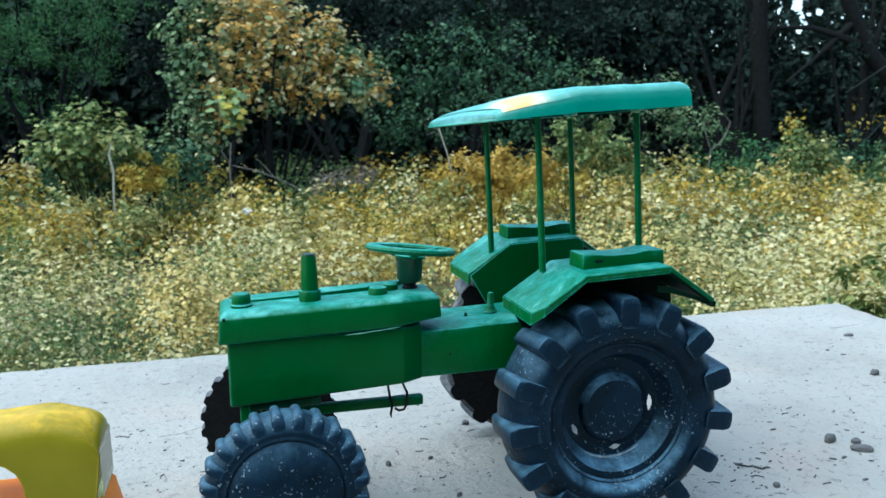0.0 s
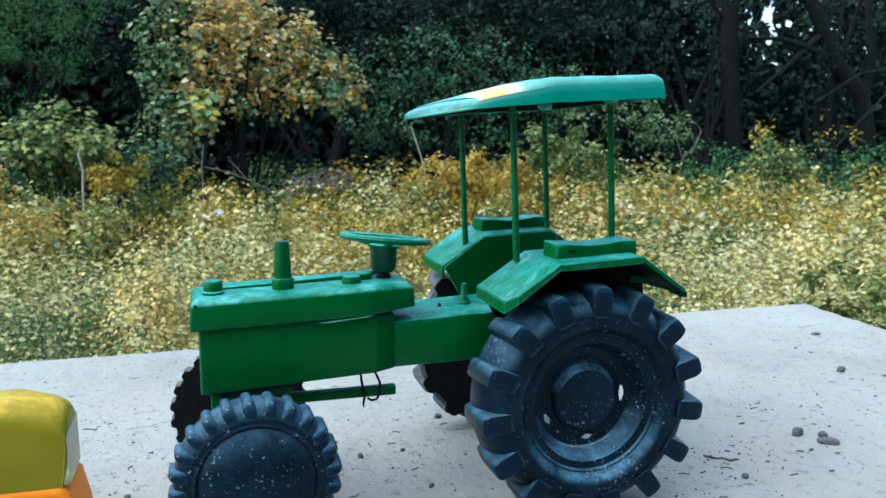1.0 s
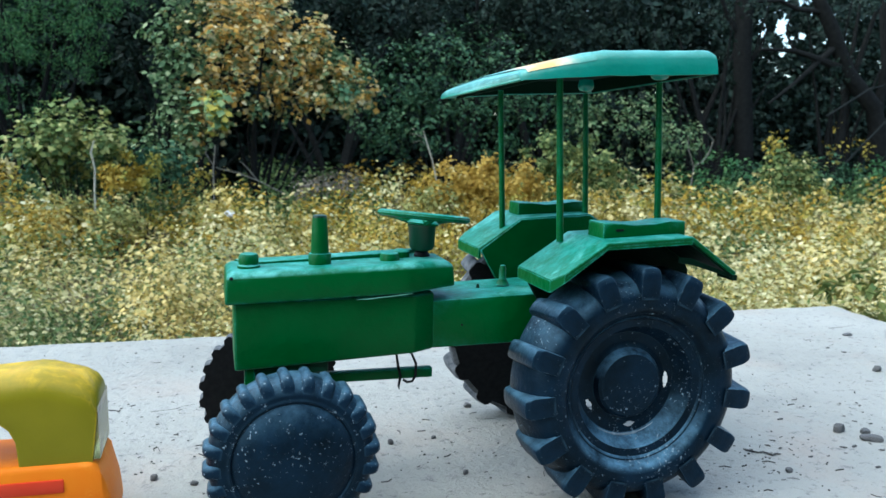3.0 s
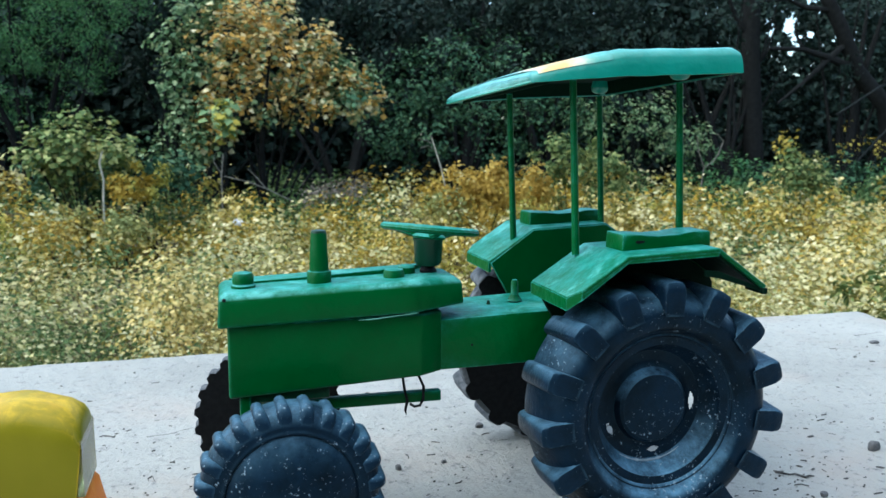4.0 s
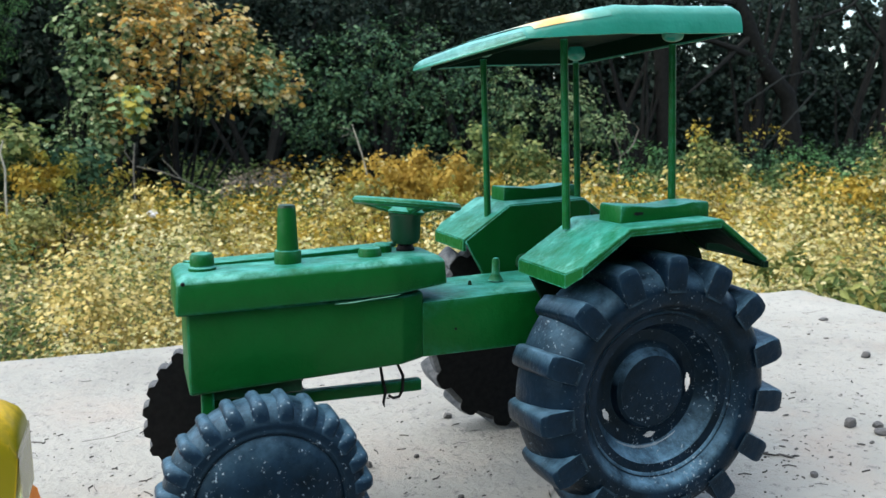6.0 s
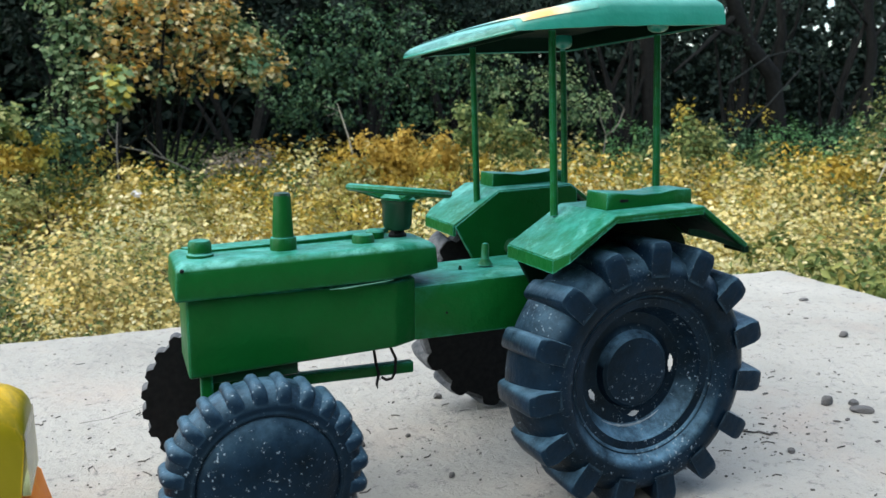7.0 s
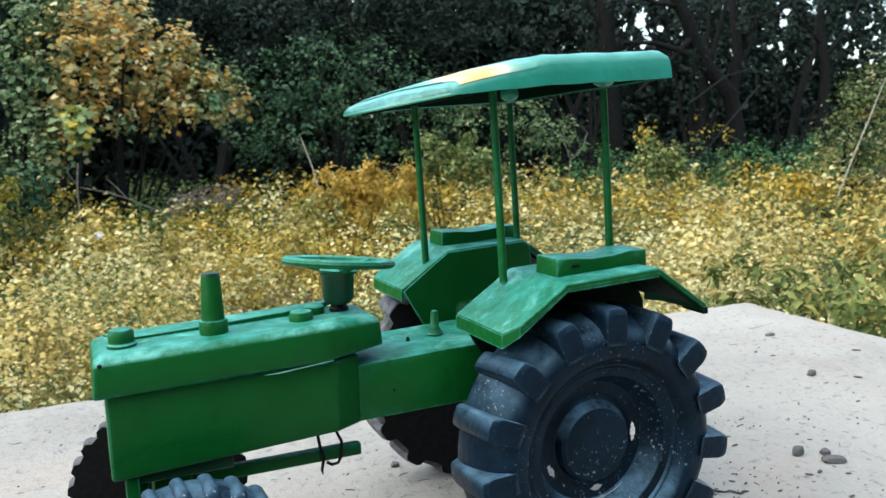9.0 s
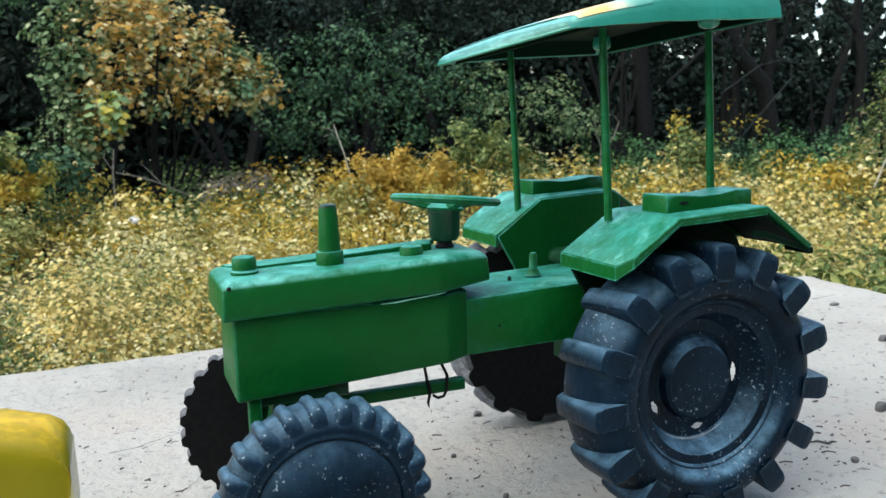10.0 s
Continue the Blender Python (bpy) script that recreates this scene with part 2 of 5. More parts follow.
def leaf_material(name, stops, patch=None, patch_scale=0.7, lo=0.5, hi=0.62, trans=0.25, drift=0.0):
    """Foliage: each leaf its own tone; patch: tones of another kind that takes over in places."""
    m, n, l, b = mat(name, 0.55, 0.12)
    g = n.new("ShaderNodeNewGeometry")
    r = ramp(n, stops)
    l.new(g.outputs["Random Per Island"], r.inputs[0])
    col = r.outputs[0]
    if patch:
        r2 = ramp(n, patch)
        l.new(g.outputs["Random Per Island"], r2.inputs[0])
        where = ramp(n, [(lo, (0, 0, 0)), (hi, (1, 1, 1))])
        l.new(noise_tex(n, l, patch_scale, 4, 0.6).outputs[0], where.inputs[0])
        col = mix_col(n, l, where.outputs[0], col, r2.outputs[0])
    if drift:
        # fresher and drier plants side by side
        tone = ramp(n, [(0.36, (1 - drift, 1 - 0.8 * drift, 1 - drift)), (0.62, (1 + 0.95 * drift, 1 + 0.82 * drift, 1 + 0.75 * drift))])
        l.new(noise_tex(n, l, 3.6, 5, 0.6).outputs[0], tone.inputs[0])
        mul = n.new("ShaderNodeMix")
        mul.data_type, mul.blend_type = 'RGBA', 'MULTIPLY'
        mul.inputs[0].default_value = 1.0
        l.new(col, mul.inputs[6])
        l.new(tone.outputs[0], mul.inputs[7])
        col = mul.outputs[2]
    l.new(col, b.inputs["Base Color"])
    tr = n.new("ShaderNodeBsdfTranslucent")
    l.new(col, tr.inputs["Color"])
    mx = n.new("ShaderNodeMixShader")
    mx.inputs[0].default_value = trans
    l.new(b.outputs[0], mx.inputs[1])
    l.new(tr.outputs[0], mx.inputs[2])
    l.new(mx.outputs[0], n["Material Output"].inputs["Surface"])
    return m


WEED_LEAF = leaf_material("weed_leaves", [(0.0, (0.195, 0.235, 0.090)), (0.5, (0.280, 0.310, 0.125)), (1.0, (0.365, 0.385, 0.175))],
                          [(0.0, (0.345, 0.258, 0.064)), (0.5, (0.425, 0.328, 0.092)), (1.0, (0.505, 0.415, 0.140))], 1.1, 0.44, 0.56, drift=0.45)
GREEN_WEED = leaf_material("green_weed_leaves", [(0.0, (0.042, 0.088, 0.032)), (0.5, (0.085, 0.145, 0.050)), (1.0, (0.16, 0.22, 0.08))])
FLOWER = leaf_material("cream_flowers", [(0.0, (0.40, 0.375, 0.175)), (0.6, (0.49, 0.45, 0.235)), (1.0, (0.62, 0.575, 0.37))],
                       [(0.0, (0.45, 0.365, 0.120)), (1.0, (0.60, 0.495, 0.215))], 0.6, 0.46, 0.58, drift=0.35)
OCHRE_LEAF = leaf_material("ochre_leaves", [(0.0, (0.31, 0.205, 0.026)), (0.6, (0.43, 0.295, 0.046)), (1.0, (0.53, 0.41, 0.105))],
                           [(0.0, (0.16, 0.17, 0.03)), (1.0, (0.40, 0.39, 0.09))], 2.0, 0.46, 0.60)
BUSH_LEAF = leaf_material("autumn_bush_leaves", [(0.0, (0.14, 0.22, 0.10)), (0.28, (0.34, 0.38, 0.18)), (0.36, (0.56, 0.33, 0.075)), (0.60, (0.69, 0.435, 0.12)), (0.76, (0.72, 0.56, 0.25)), (1.0, (0.74, 0.68, 0.43))],
                          [(0.0, (0.06, 0.15, 0.08)), (0.6, (0.16, 0.30, 0.16)), (1.0, (0.36, 0.47, 0.27))], 2.2, 0.56, 0.62, 0.35)
SHRUB_LEAF = leaf_material("shrub_leaves", [(0.0, (0.065, 0.115, 0.040)), (0.5, (0.165, 0.240, 0.080)), (0.85, (0.36, 0.39, 0.14)), (1.0, (0.55, 0.53, 0.24))],
                           [(0.0, (0.22, 0.17, 0.03)), (1.0, (0.38, 0.30, 0.08))], 3.0, 0.60, 0.72)
SIDE_LEAF = leaf_material("side_shrub_leaves", [(0.0, (0.035, 0.070, 0.026)), (0.5, (0.09, 0.145, 0.05)), (0.9, (0.20, 0.24, 0.09)), (1.0, (0.50, 0.38, 0.28))],
                          [(0.0, (0.20, 0.15, 0.03)), (1.0, (0.42, 0.33, 0.10))], 2.5, 0.54, 0.66)
SPRIG_LEAF = leaf_material("sprig_leaves", [(0.0, (0.14, 0.25, 0.12)), (0.5, (0.28, 0.38, 0.17)), (0.7, (0.50, 0.46, 0.10)), (1.0, (0.62, 0.50, 0.10))])
TALL_LEAF = leaf_material("tall_weed_leaves", [(0.0, (0.05, 0.095, 0.035)), (0.5, (0.125, 0.185, 0.062)), (1.0, (0.30, 0.33, 0.12))], [(0.0, (0.22, 0.18, 0.03)), (1.0, (0.36, 0.30, 0.08))], 3.0, 0.54, 0.66)
ORANGE_LEAF = leaf_material("orange_weed_leaves", [(0.0, (0.30, 0.20, 0.035)), (0.6, (0.43, 0.285, 0.055)), (1.0, (0.54, 0.40, 0.10))], trans=0.35)
TIP_LEAF = leaf_material("yellow_tip_leaves", [(0.0, (0.22, 0.20, 0.04)), (0.6, (0.38, 0.29, 0.05)), (1.0, (0.46, 0.38, 0.09))])
DISTANT_LEAF = leaf_material("distant_tree_leaves", [(0.0, (0.014, 0.026, 0.022)), (0.6, (0.024, 0.042, 0.036)), (1.0, (0.040, 0.062, 0.054))], trans=0.2)
VINE_LEAF = leaf_material("vine_leaves", [(0.0, (0.042, 0.095, 0.045)), (0.6, (0.125, 0.210, 0.095)), (1.0, (0.34, 0.41, 0.22))])
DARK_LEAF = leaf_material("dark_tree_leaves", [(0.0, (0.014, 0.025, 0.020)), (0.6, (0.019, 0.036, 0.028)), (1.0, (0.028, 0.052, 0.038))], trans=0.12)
MID_LEAF = leaf_material("green_tree_leaves", [(0.0, (0.022, 0.064, 0.034)), (0.6, (0.046, 0.112, 0.058)), (1.0, (0.095, 0.170, 0.082))], trans=0.18)
FEATHER_LEAF = leaf_material("feathery_leaves", [(0.0, (0.028, 0.091, 0.035)), (0.6, (0.063, 0.168, 0.063)), (1.0, (0.133, 0.252, 0.098))], trans=0.15)
DRY_LEAF = leaf_material("dry_mauve_leaves", [(0.0, (0.12, 0.11, 0.09)), (0.6, (0.20, 0.175, 0.145)), (1.0, (0.30, 0.265, 0.22))])
BROAD_LEAF = leaf_material("broad_weed_leaves", [(0.0, (0.06, 0.105, 0.035)), (0.5, (0.13, 0.18, 0.055)), (1.0, (0.26, 0.28, 0.09))],
                           [(0.0, (0.24, 0.17, 0.03)), (1.0, (0.48, 0.38, 0.12))], 5.0, 0.54, 0.64)


def bark_material(name, a, c):
    m, n, l, b = mat(name, 0.9, 0.06)
    r = ramp(n, [(0.3, a), (0.7, c)])
    l.new(noise_tex(n, l, 18, 6).outputs[0], r.inputs[0])
    l.new(r.outputs[0], b.inputs["Base Color"])
    bump(n, l, b, noise_tex(n, l, 60, 6), 0.8, 0.01)
    return m


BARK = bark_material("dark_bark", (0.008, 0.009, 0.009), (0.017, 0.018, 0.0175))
GREY_BARK = bark_material("grey_bark", (0.010, 0.013, 0.013), (0.026, 0.030, 0.030))
DRY_WOOD = bark_material("dry_wood", (0.09, 0.09, 0.08), (0.20, 0.195, 0.17))
PALE_WOOD = bark_material("bleached_wood", (0.30, 0.29, 0.24), (0.46, 0.44, 0.37))
LITTER = stone_material("white_litter", (0.55, 0.57, 0.6), (0.75, 0.76, 0.78))


# ---- mesh helpers ----
def finish(bm, me, sharp=38):
    bmesh.ops.recalc_face_normals(bm, faces=bm.faces[:])
    bm.to_mesh(me)
    bm.free()
    for p in me.polygons:
        p.use_smooth = True
    me.set_sharp_from_angle(angle=radians(sharp))


def part(name, bm, material, parent=None, label="", sharp=38):
    me = bpy.data.meshes.new(name)
    finish(bm, me, sharp)
    me.materials.append(material)
    ob = new(name, me)
    if parent:
        ob.parent = parent
        ob.matrix_parent_inverse = parent.matrix_world.inverted()
    if label:
        tagged(ob, label)
    return ob


def thing(name, at, label, category, group="", kind=""):
    ob = new(name)
    ob.empty_display_size = 0.02
    ob.matrix_world = Matrix.Translation(at)
    return tagged(ob, label, category, group, kind)


def bevel(bm, w, seg=2, edges=None):
    bmesh.ops.bevel(bm, geom=edges or bm.edges[:], offset=w, segments=seg, affect='EDGES', profile=0.5, clamp_overlap=True)


def loft(bm, rings, closed=True, caps=True):
    """Rings of equally many points, joined by quads."""
    vs = [[bm.verts.new(p) for p in r] for r in rings]
    k = len(vs[0])
    for a, b in zip(vs, vs[1:]):
        for i in range(k if closed else k - 1):
            bm.faces.new((a[i], a[(i + 1) % k], b[(i + 1) % k], b[i]))
    if caps:
        bm.faces.new(vs[0])
        bm.faces.new(vs[-1])
    return vs


def prism_xz(bm, pts, y0, y1):
    loft(bm, [[(x, y, z) for x, z in pts] for y in (y0, y1)])


def prism_xy(bm, pts, z0, z1):
    loft(bm, [[(x, y, z) for x, y in pts] for z in (z0, z1)])


def box(bm, x0, x1, y0, y1, z0, z1):
    prism_xy(bm, [(x0, y0), (x1, y0), (x1, y1), (x0, y1)], z0, z1)


def lathe(bm, prof, centre, axis="z", seg=32, caps=True):
    """prof: (radius, height along the axis) from one end to the other."""
    rings = []
    for r, h in prof:
        ring = []
        for i in range(seg):
            a = 2 * math.pi * i / seg
            c, s = r * math.cos(a), r * math.sin(a)
            p = (c, s, h) if axis == "z" else ((c, h, s) if axis == "y" else (h, c, s))
            ring.append(tuple(p[k] + centre[k] for k in range(3)))
        rings.append(ring)
    loft(bm, rings, caps=caps)


def tube(bm, pts, radii, seg=8):
    rings = []
    pts = [Vector(p) for p in pts]
    up = Vector((0.31, 0.87, 0.38))
    for i, p in enumerate(pts):
        d = (pts[min(i + 1, len(pts) - 1)] - pts[max(i - 1, 0)]).normalized()
        u = d.cross(up).normalized()
        v = d.cross(u)
        r = radii[i] if isinstance(radii, (list, tuple)) else radii
        rings.append([p + u * (r * math.cos(2 * math.pi * k / seg)) + v * (r * math.sin(2 * math.pi * k / seg)) for k in range(seg)])
    loft(bm, rings)


def leaf_mesh(name, pos, size, up=0.5, slim=0.55, seed=1, droop=0.0, out=None):
    """Many small leaves at the given places: each a bent kite of two triangles, an island of its own."""
    rng = np.random.default_rng(seed)
    k = len(pos)
    nrm = rng.normal(size=(k, 3))
    nrm /= np.linalg.norm(nrm, axis=1)[:, None]
    if out is None:
        nrm[:, 2] = np.abs(nrm[:, 2]) * (1 - up) + up
        nrm[:, 1] -= 0.25
    else:
        nrm = nrm * 0.55 + out
        nrm[:, 2] += 0.25
    nrm /= np.linalg.norm(nrm, axis=1)[:, None]
    d = rng.normal(size=(k, 3))
    d[:, 2] -= droop
    d -= nrm * (d * nrm).sum(1)[:, None]
    d /= np.linalg.norm(d, axis=1)[:, None] + 1e-9
    s = np.cross(nrm, d)
    L = np.asarray(size)[:, None]
    w = L * slim * rng.uniform(0.7, 1.2, (k, 1))
    bend = nrm * L * rng.uniform(0.05, 0.28, (k, 1))
    v = np.empty((k, 4, 3))
    v[:, 0] = pos - d * L * 0.5
    v[:, 1] = pos + s * w * 0.5 + bend
    v[:, 2] = pos + d * L * 0.5
    v[:, 3] = pos - s * w * 0.5 + bend
    base = np.arange(k)[:, None] * 4
    tri = np.concatenate([base + np.array([0, 1, 2]), base + np.array([0, 2, 3])], 1).reshape(-1)
    me = bpy.data.meshes.new(name)
    me.vertices.add(k * 4)
    me.vertices.foreach_set("co", v.reshape(-1))
    me.loops.add(len(tri))
    me.loops.foreach_set("vertex_index", tri.astype(np.int32))
    me.polygons.add(k * 2)
    me.polygons.foreach_set("loop_start", np.arange(0, k * 6, 3, dtype=np.int32))
    me.update(calc_edges=True)
    return me


# ---- slab ----
GROUND_Z = -0.85


def slab():
    th = thing("slab", (0, 0, 0), "pale weathered concrete slab with chipped edges standing above the field", "slab", kind="structure")
    rng = random.Random(5)
    back = []
    for i in range(241):
        x = -1.6 + (0.520 + 1.6) * i / 240
        y = 0.347 + 0.018 * (x + 0.4) / 0.92
        y += 0.004 * noise.noise((x * 9, 0, 3)) + 0.0035 * noise.noise((x * 45, 1, 3))
        if -0.47 < x < -0.425:
            y -= 0.012 * math.sin((x + 0.47) / 0.045 * math.pi)
        back.append((x, y))
    side = []
    for i in range(1, 161):
        y = 0.365 - 1.9 * i / 160
        side.append((0.520 - 0.035 * (0.365 - y) / 0.4 * 0.6 + 0.004 * noise.noise((y * 12, 5, 1)) + 0.003 * noise.noise((y * 50, 2, 1)), y))
    pts = back + side + [(-1.6, side[-1][1])]
    bm = bmesh.new()
    top = [(x, y, 0.0) for x, y in pts]
    cx, cy = -0.4, -0.4
    edge = [(x + (0.004 if x > cx else -0.004) * 0.6, y + (0.005 if y > cy else -0.005) * 0.6, -0.006 - 0.003 * rng.random()) for x, y in pts]
    low = [(x, y, -0.16) for x, y, _ in edge]
    loft(bm, [low, edge, top])
    top_slab = part("slab_top", bm, CONCRETE, th, sharp=60)
    for line, w in ((((-0.262, 0.1352), (-0.256, 0.1362), (-0.2500, 0.1370), (-0.2445, 0.1385), (-0.2410, 0.1420), (-0.2380, 0.1435), (-0.2330, 0.1460), (-0.2290, 0.1490), (-0.2190, 0.1525)), 0.00045),
                    (((0.428, 0.262), (0.440, 0.263), (0.452, 0.2655), (0.468, 0.2665)), 0.0007)):
        bm = bmesh.new()
        tube(bm, [(x, y, 0.0) for x, y in line], [w * (0.35 + rng.random()) for _ in line[1:]] + [w * 0.2], 6)
        for v in bm.verts:
            v.co.z *= 0.3
        part("crack", bm, DEBRIS, top_slab, "thin dark crack in the concrete")
    bm = bmesh.new()
    box(bm, -1.5, 0.42, -1.45, 0.26, GROUND_Z - 0.05, -0.161)
    part("plinth", bm, CONCRETE, th)


slab()


def ground():
    bm = bmesh.new()
    ys = [-60, -20, -8, -3, 0, 2, 4, 6, 8, 10, 13, 17, 25, 60, 250, 1200]
    xs = [-1200, -250, -60, -25, -12, -6, -3, -1, 1, 3, 5, 7, 9, 12, 17, 25, 60, 250, 1200]
    grid = [[bm.verts.new((x, y, GROUND_Z + (0.06 * noise.noise((x * 0.3, y * 0.3, 0)) if abs(x) < 30 and abs(y) < 30 else 0) + 0.012 * min(max(y - 5, 0), 12))) for x in xs] for y in ys]
    for a, b in zip(grid, grid[1:]):
        for i in range(len(xs) - 1):
            bm.faces.new((a[i], a[i + 1], b[i + 1], b[i]))
    g = part("ground", bm, SOIL)
    tagged(g, "dry brown soil under the weeds, reaching to the horizon", "ground", kind="structure")


ground()

# ---- toy tractor ----
tractor = thing("toy_tractor", (0, 0, 0), "green plastic toy tractor with black tyres and a canopy", "toy tractor")


def fender(sign, parent):
    """Mudguard with folded top, inner wall and a raised block. sign -1: towards the near side."""
    A, B, C, D = (-0.0505, 0.1285), (-0.021, 0.1480), (0.028, 0.1505), (0.056, 0.1305)
    yi, yo = 0.036 * sign, 0.088 * sign
    bm = bmesh.new()
    E = (A[0] + 0.2 * (B[0] - A[0]), A[1] + 0.2 * (B[1] - A[1]))      # where the cut corner ends
    inner = [bm.verts.new((x, yi, z)) for x, z in (A, B, C, D)]
    outer = [bm.verts.new((x, y, z)) for (x, z), y in ((A, yo - sign * 0.0055), (E, yo), (B, yo), (C, yo), (D, yo))]
    bm.faces.new((inner[0], outer[0], outer[1], outer[2], inner[1]))
    bm.faces.new((inner[1], outer[2], outer[3], inner[2]))
    bm.faces.new((inner[2], outer[3], outer[4], inner[3]))
    if sign > 0:
        bmesh.ops.reverse_faces(bm, faces=bm.faces[:])
    for f in bm.faces:
        f.normal_update()
    if bm.faces[:][1].normal.z < 0:
        bmesh.ops.reverse_faces(bm, faces=bm.faces[:])
    bmesh.ops.solidify(bm, geom=bm.faces[:] + bm.edges[:] + bm.verts[:], thickness=0.0024)
    bevel(bm, 0.0009, 3, [e for e in bm.edges if len(e.link_faces) == 2 and e.calc_face_angle(0) > 0.3])
    # skirt hanging from the front and outer edges
    line = [(A[0], yi, A[1], 0.0068), (A[0], yo - sign * 0.0055, A[1], 0.0066), (E[0], yo, E[1], 0.0050), (B[0], yo, B[1], 0.0038), (C[0], yo, C[1], 0.0042)]
    rings = []
    for k, (x, y, z, drop) in enumerate(line):
        ix, iy = ((0.0020, 0.0), (0.0018, -sign * 0.0008), (0.0010, -sign * 0.0018), (0.0, -sign * 0.0020), (0.0, -sign * 0.0020))[k]
        rings.append([(x + ix * 0.1, y + iy * 0.1, z - 0.0006), (x + ix * 0.1, y + iy * 0.1, z - drop), (x + ix, y + iy, z - drop), (x + ix, y + iy, z - 0.0008)])
    loft(bm, rings)
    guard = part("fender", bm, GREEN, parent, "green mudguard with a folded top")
    bm = bmesh.new()
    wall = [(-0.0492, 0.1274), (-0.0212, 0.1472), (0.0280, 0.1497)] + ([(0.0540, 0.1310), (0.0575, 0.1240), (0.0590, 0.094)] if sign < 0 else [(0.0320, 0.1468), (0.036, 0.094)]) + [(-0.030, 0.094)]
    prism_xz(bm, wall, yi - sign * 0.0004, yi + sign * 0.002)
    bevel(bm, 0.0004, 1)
    # The near wall is coloured dark in place of the mudguard's shade.
    part("inner_wall", bm, SHADE_GREEN if sign < 0 else GREEN, guard)
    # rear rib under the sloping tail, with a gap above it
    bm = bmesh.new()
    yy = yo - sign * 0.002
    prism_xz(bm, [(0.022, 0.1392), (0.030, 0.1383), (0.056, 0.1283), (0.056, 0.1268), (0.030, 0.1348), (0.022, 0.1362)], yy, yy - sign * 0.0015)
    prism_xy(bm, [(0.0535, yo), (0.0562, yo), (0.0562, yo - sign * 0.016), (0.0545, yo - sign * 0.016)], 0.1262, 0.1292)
    # Dark plate that paints the shade under the sloping tail.
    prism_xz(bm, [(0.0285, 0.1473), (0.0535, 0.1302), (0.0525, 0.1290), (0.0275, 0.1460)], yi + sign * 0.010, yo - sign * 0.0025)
    part("tail_rib", bm, SHADE_GREEN, guard)
    bm = bmesh.new()
    tops = [0.1565, 0.1560, 0.1552, 0.1556, 0.1570, 0.1572]
    n = len(tops)
    prof = [(-0.0165 + 0.0485 * i / (n - 1), t) for i, t in enumerate(tops)] + [(0.0325, 0.1475), (-0.0170, 0.1455)]
    prism_xz(bm, prof, sign * 0.054, sign * 0.073)
    bevel(bm, 0.0008, 2)
    block = part("raised_block", bm, GREEN, guard)
    bm = bmesh.new()
    prism_xz(bm, [(-0.0100, 0.1524), (-0.0086, 0.1517), (-0.0052, 0.1521), (-0.0048, 0.1531), (-0.0090, 0.1533)], sign * 0.0726, sign * 0.0733)
    part("pit", bm, WIRE, block)
    return guard


def lugs(bm, count, phase, wheel, centre, name="lug", material=None):
    """Equal tread blocks round a wheel, which share one mesh."""
    me = bpy.data.meshes.new(name)
    finish(bm, me, 40)
    me.materials.append(material or TYRE)
    for i in range(count):
        ob = new(name, me)
        ob.parent = wheel
        ob.matrix_parent_inverse = wheel.matrix_world.inverted()
        ob.matrix_basis = Matrix.Translation(centre) @ Matrix.Rotation(-(phase + 2 * math.pi * i / count), 4, 'Y')


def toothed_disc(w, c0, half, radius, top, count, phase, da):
    """Black disc painting the shade inside a hollow wheel, following its tread's outline."""
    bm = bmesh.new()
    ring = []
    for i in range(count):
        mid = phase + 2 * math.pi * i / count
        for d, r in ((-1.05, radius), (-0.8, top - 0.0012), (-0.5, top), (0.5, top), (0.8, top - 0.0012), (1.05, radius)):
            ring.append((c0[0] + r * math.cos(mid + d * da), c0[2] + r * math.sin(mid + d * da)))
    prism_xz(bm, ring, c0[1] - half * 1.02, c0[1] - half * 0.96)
    part("shade_disc", bm, WIRE, w, "black disc standing in for shade inside the hollow wheel")


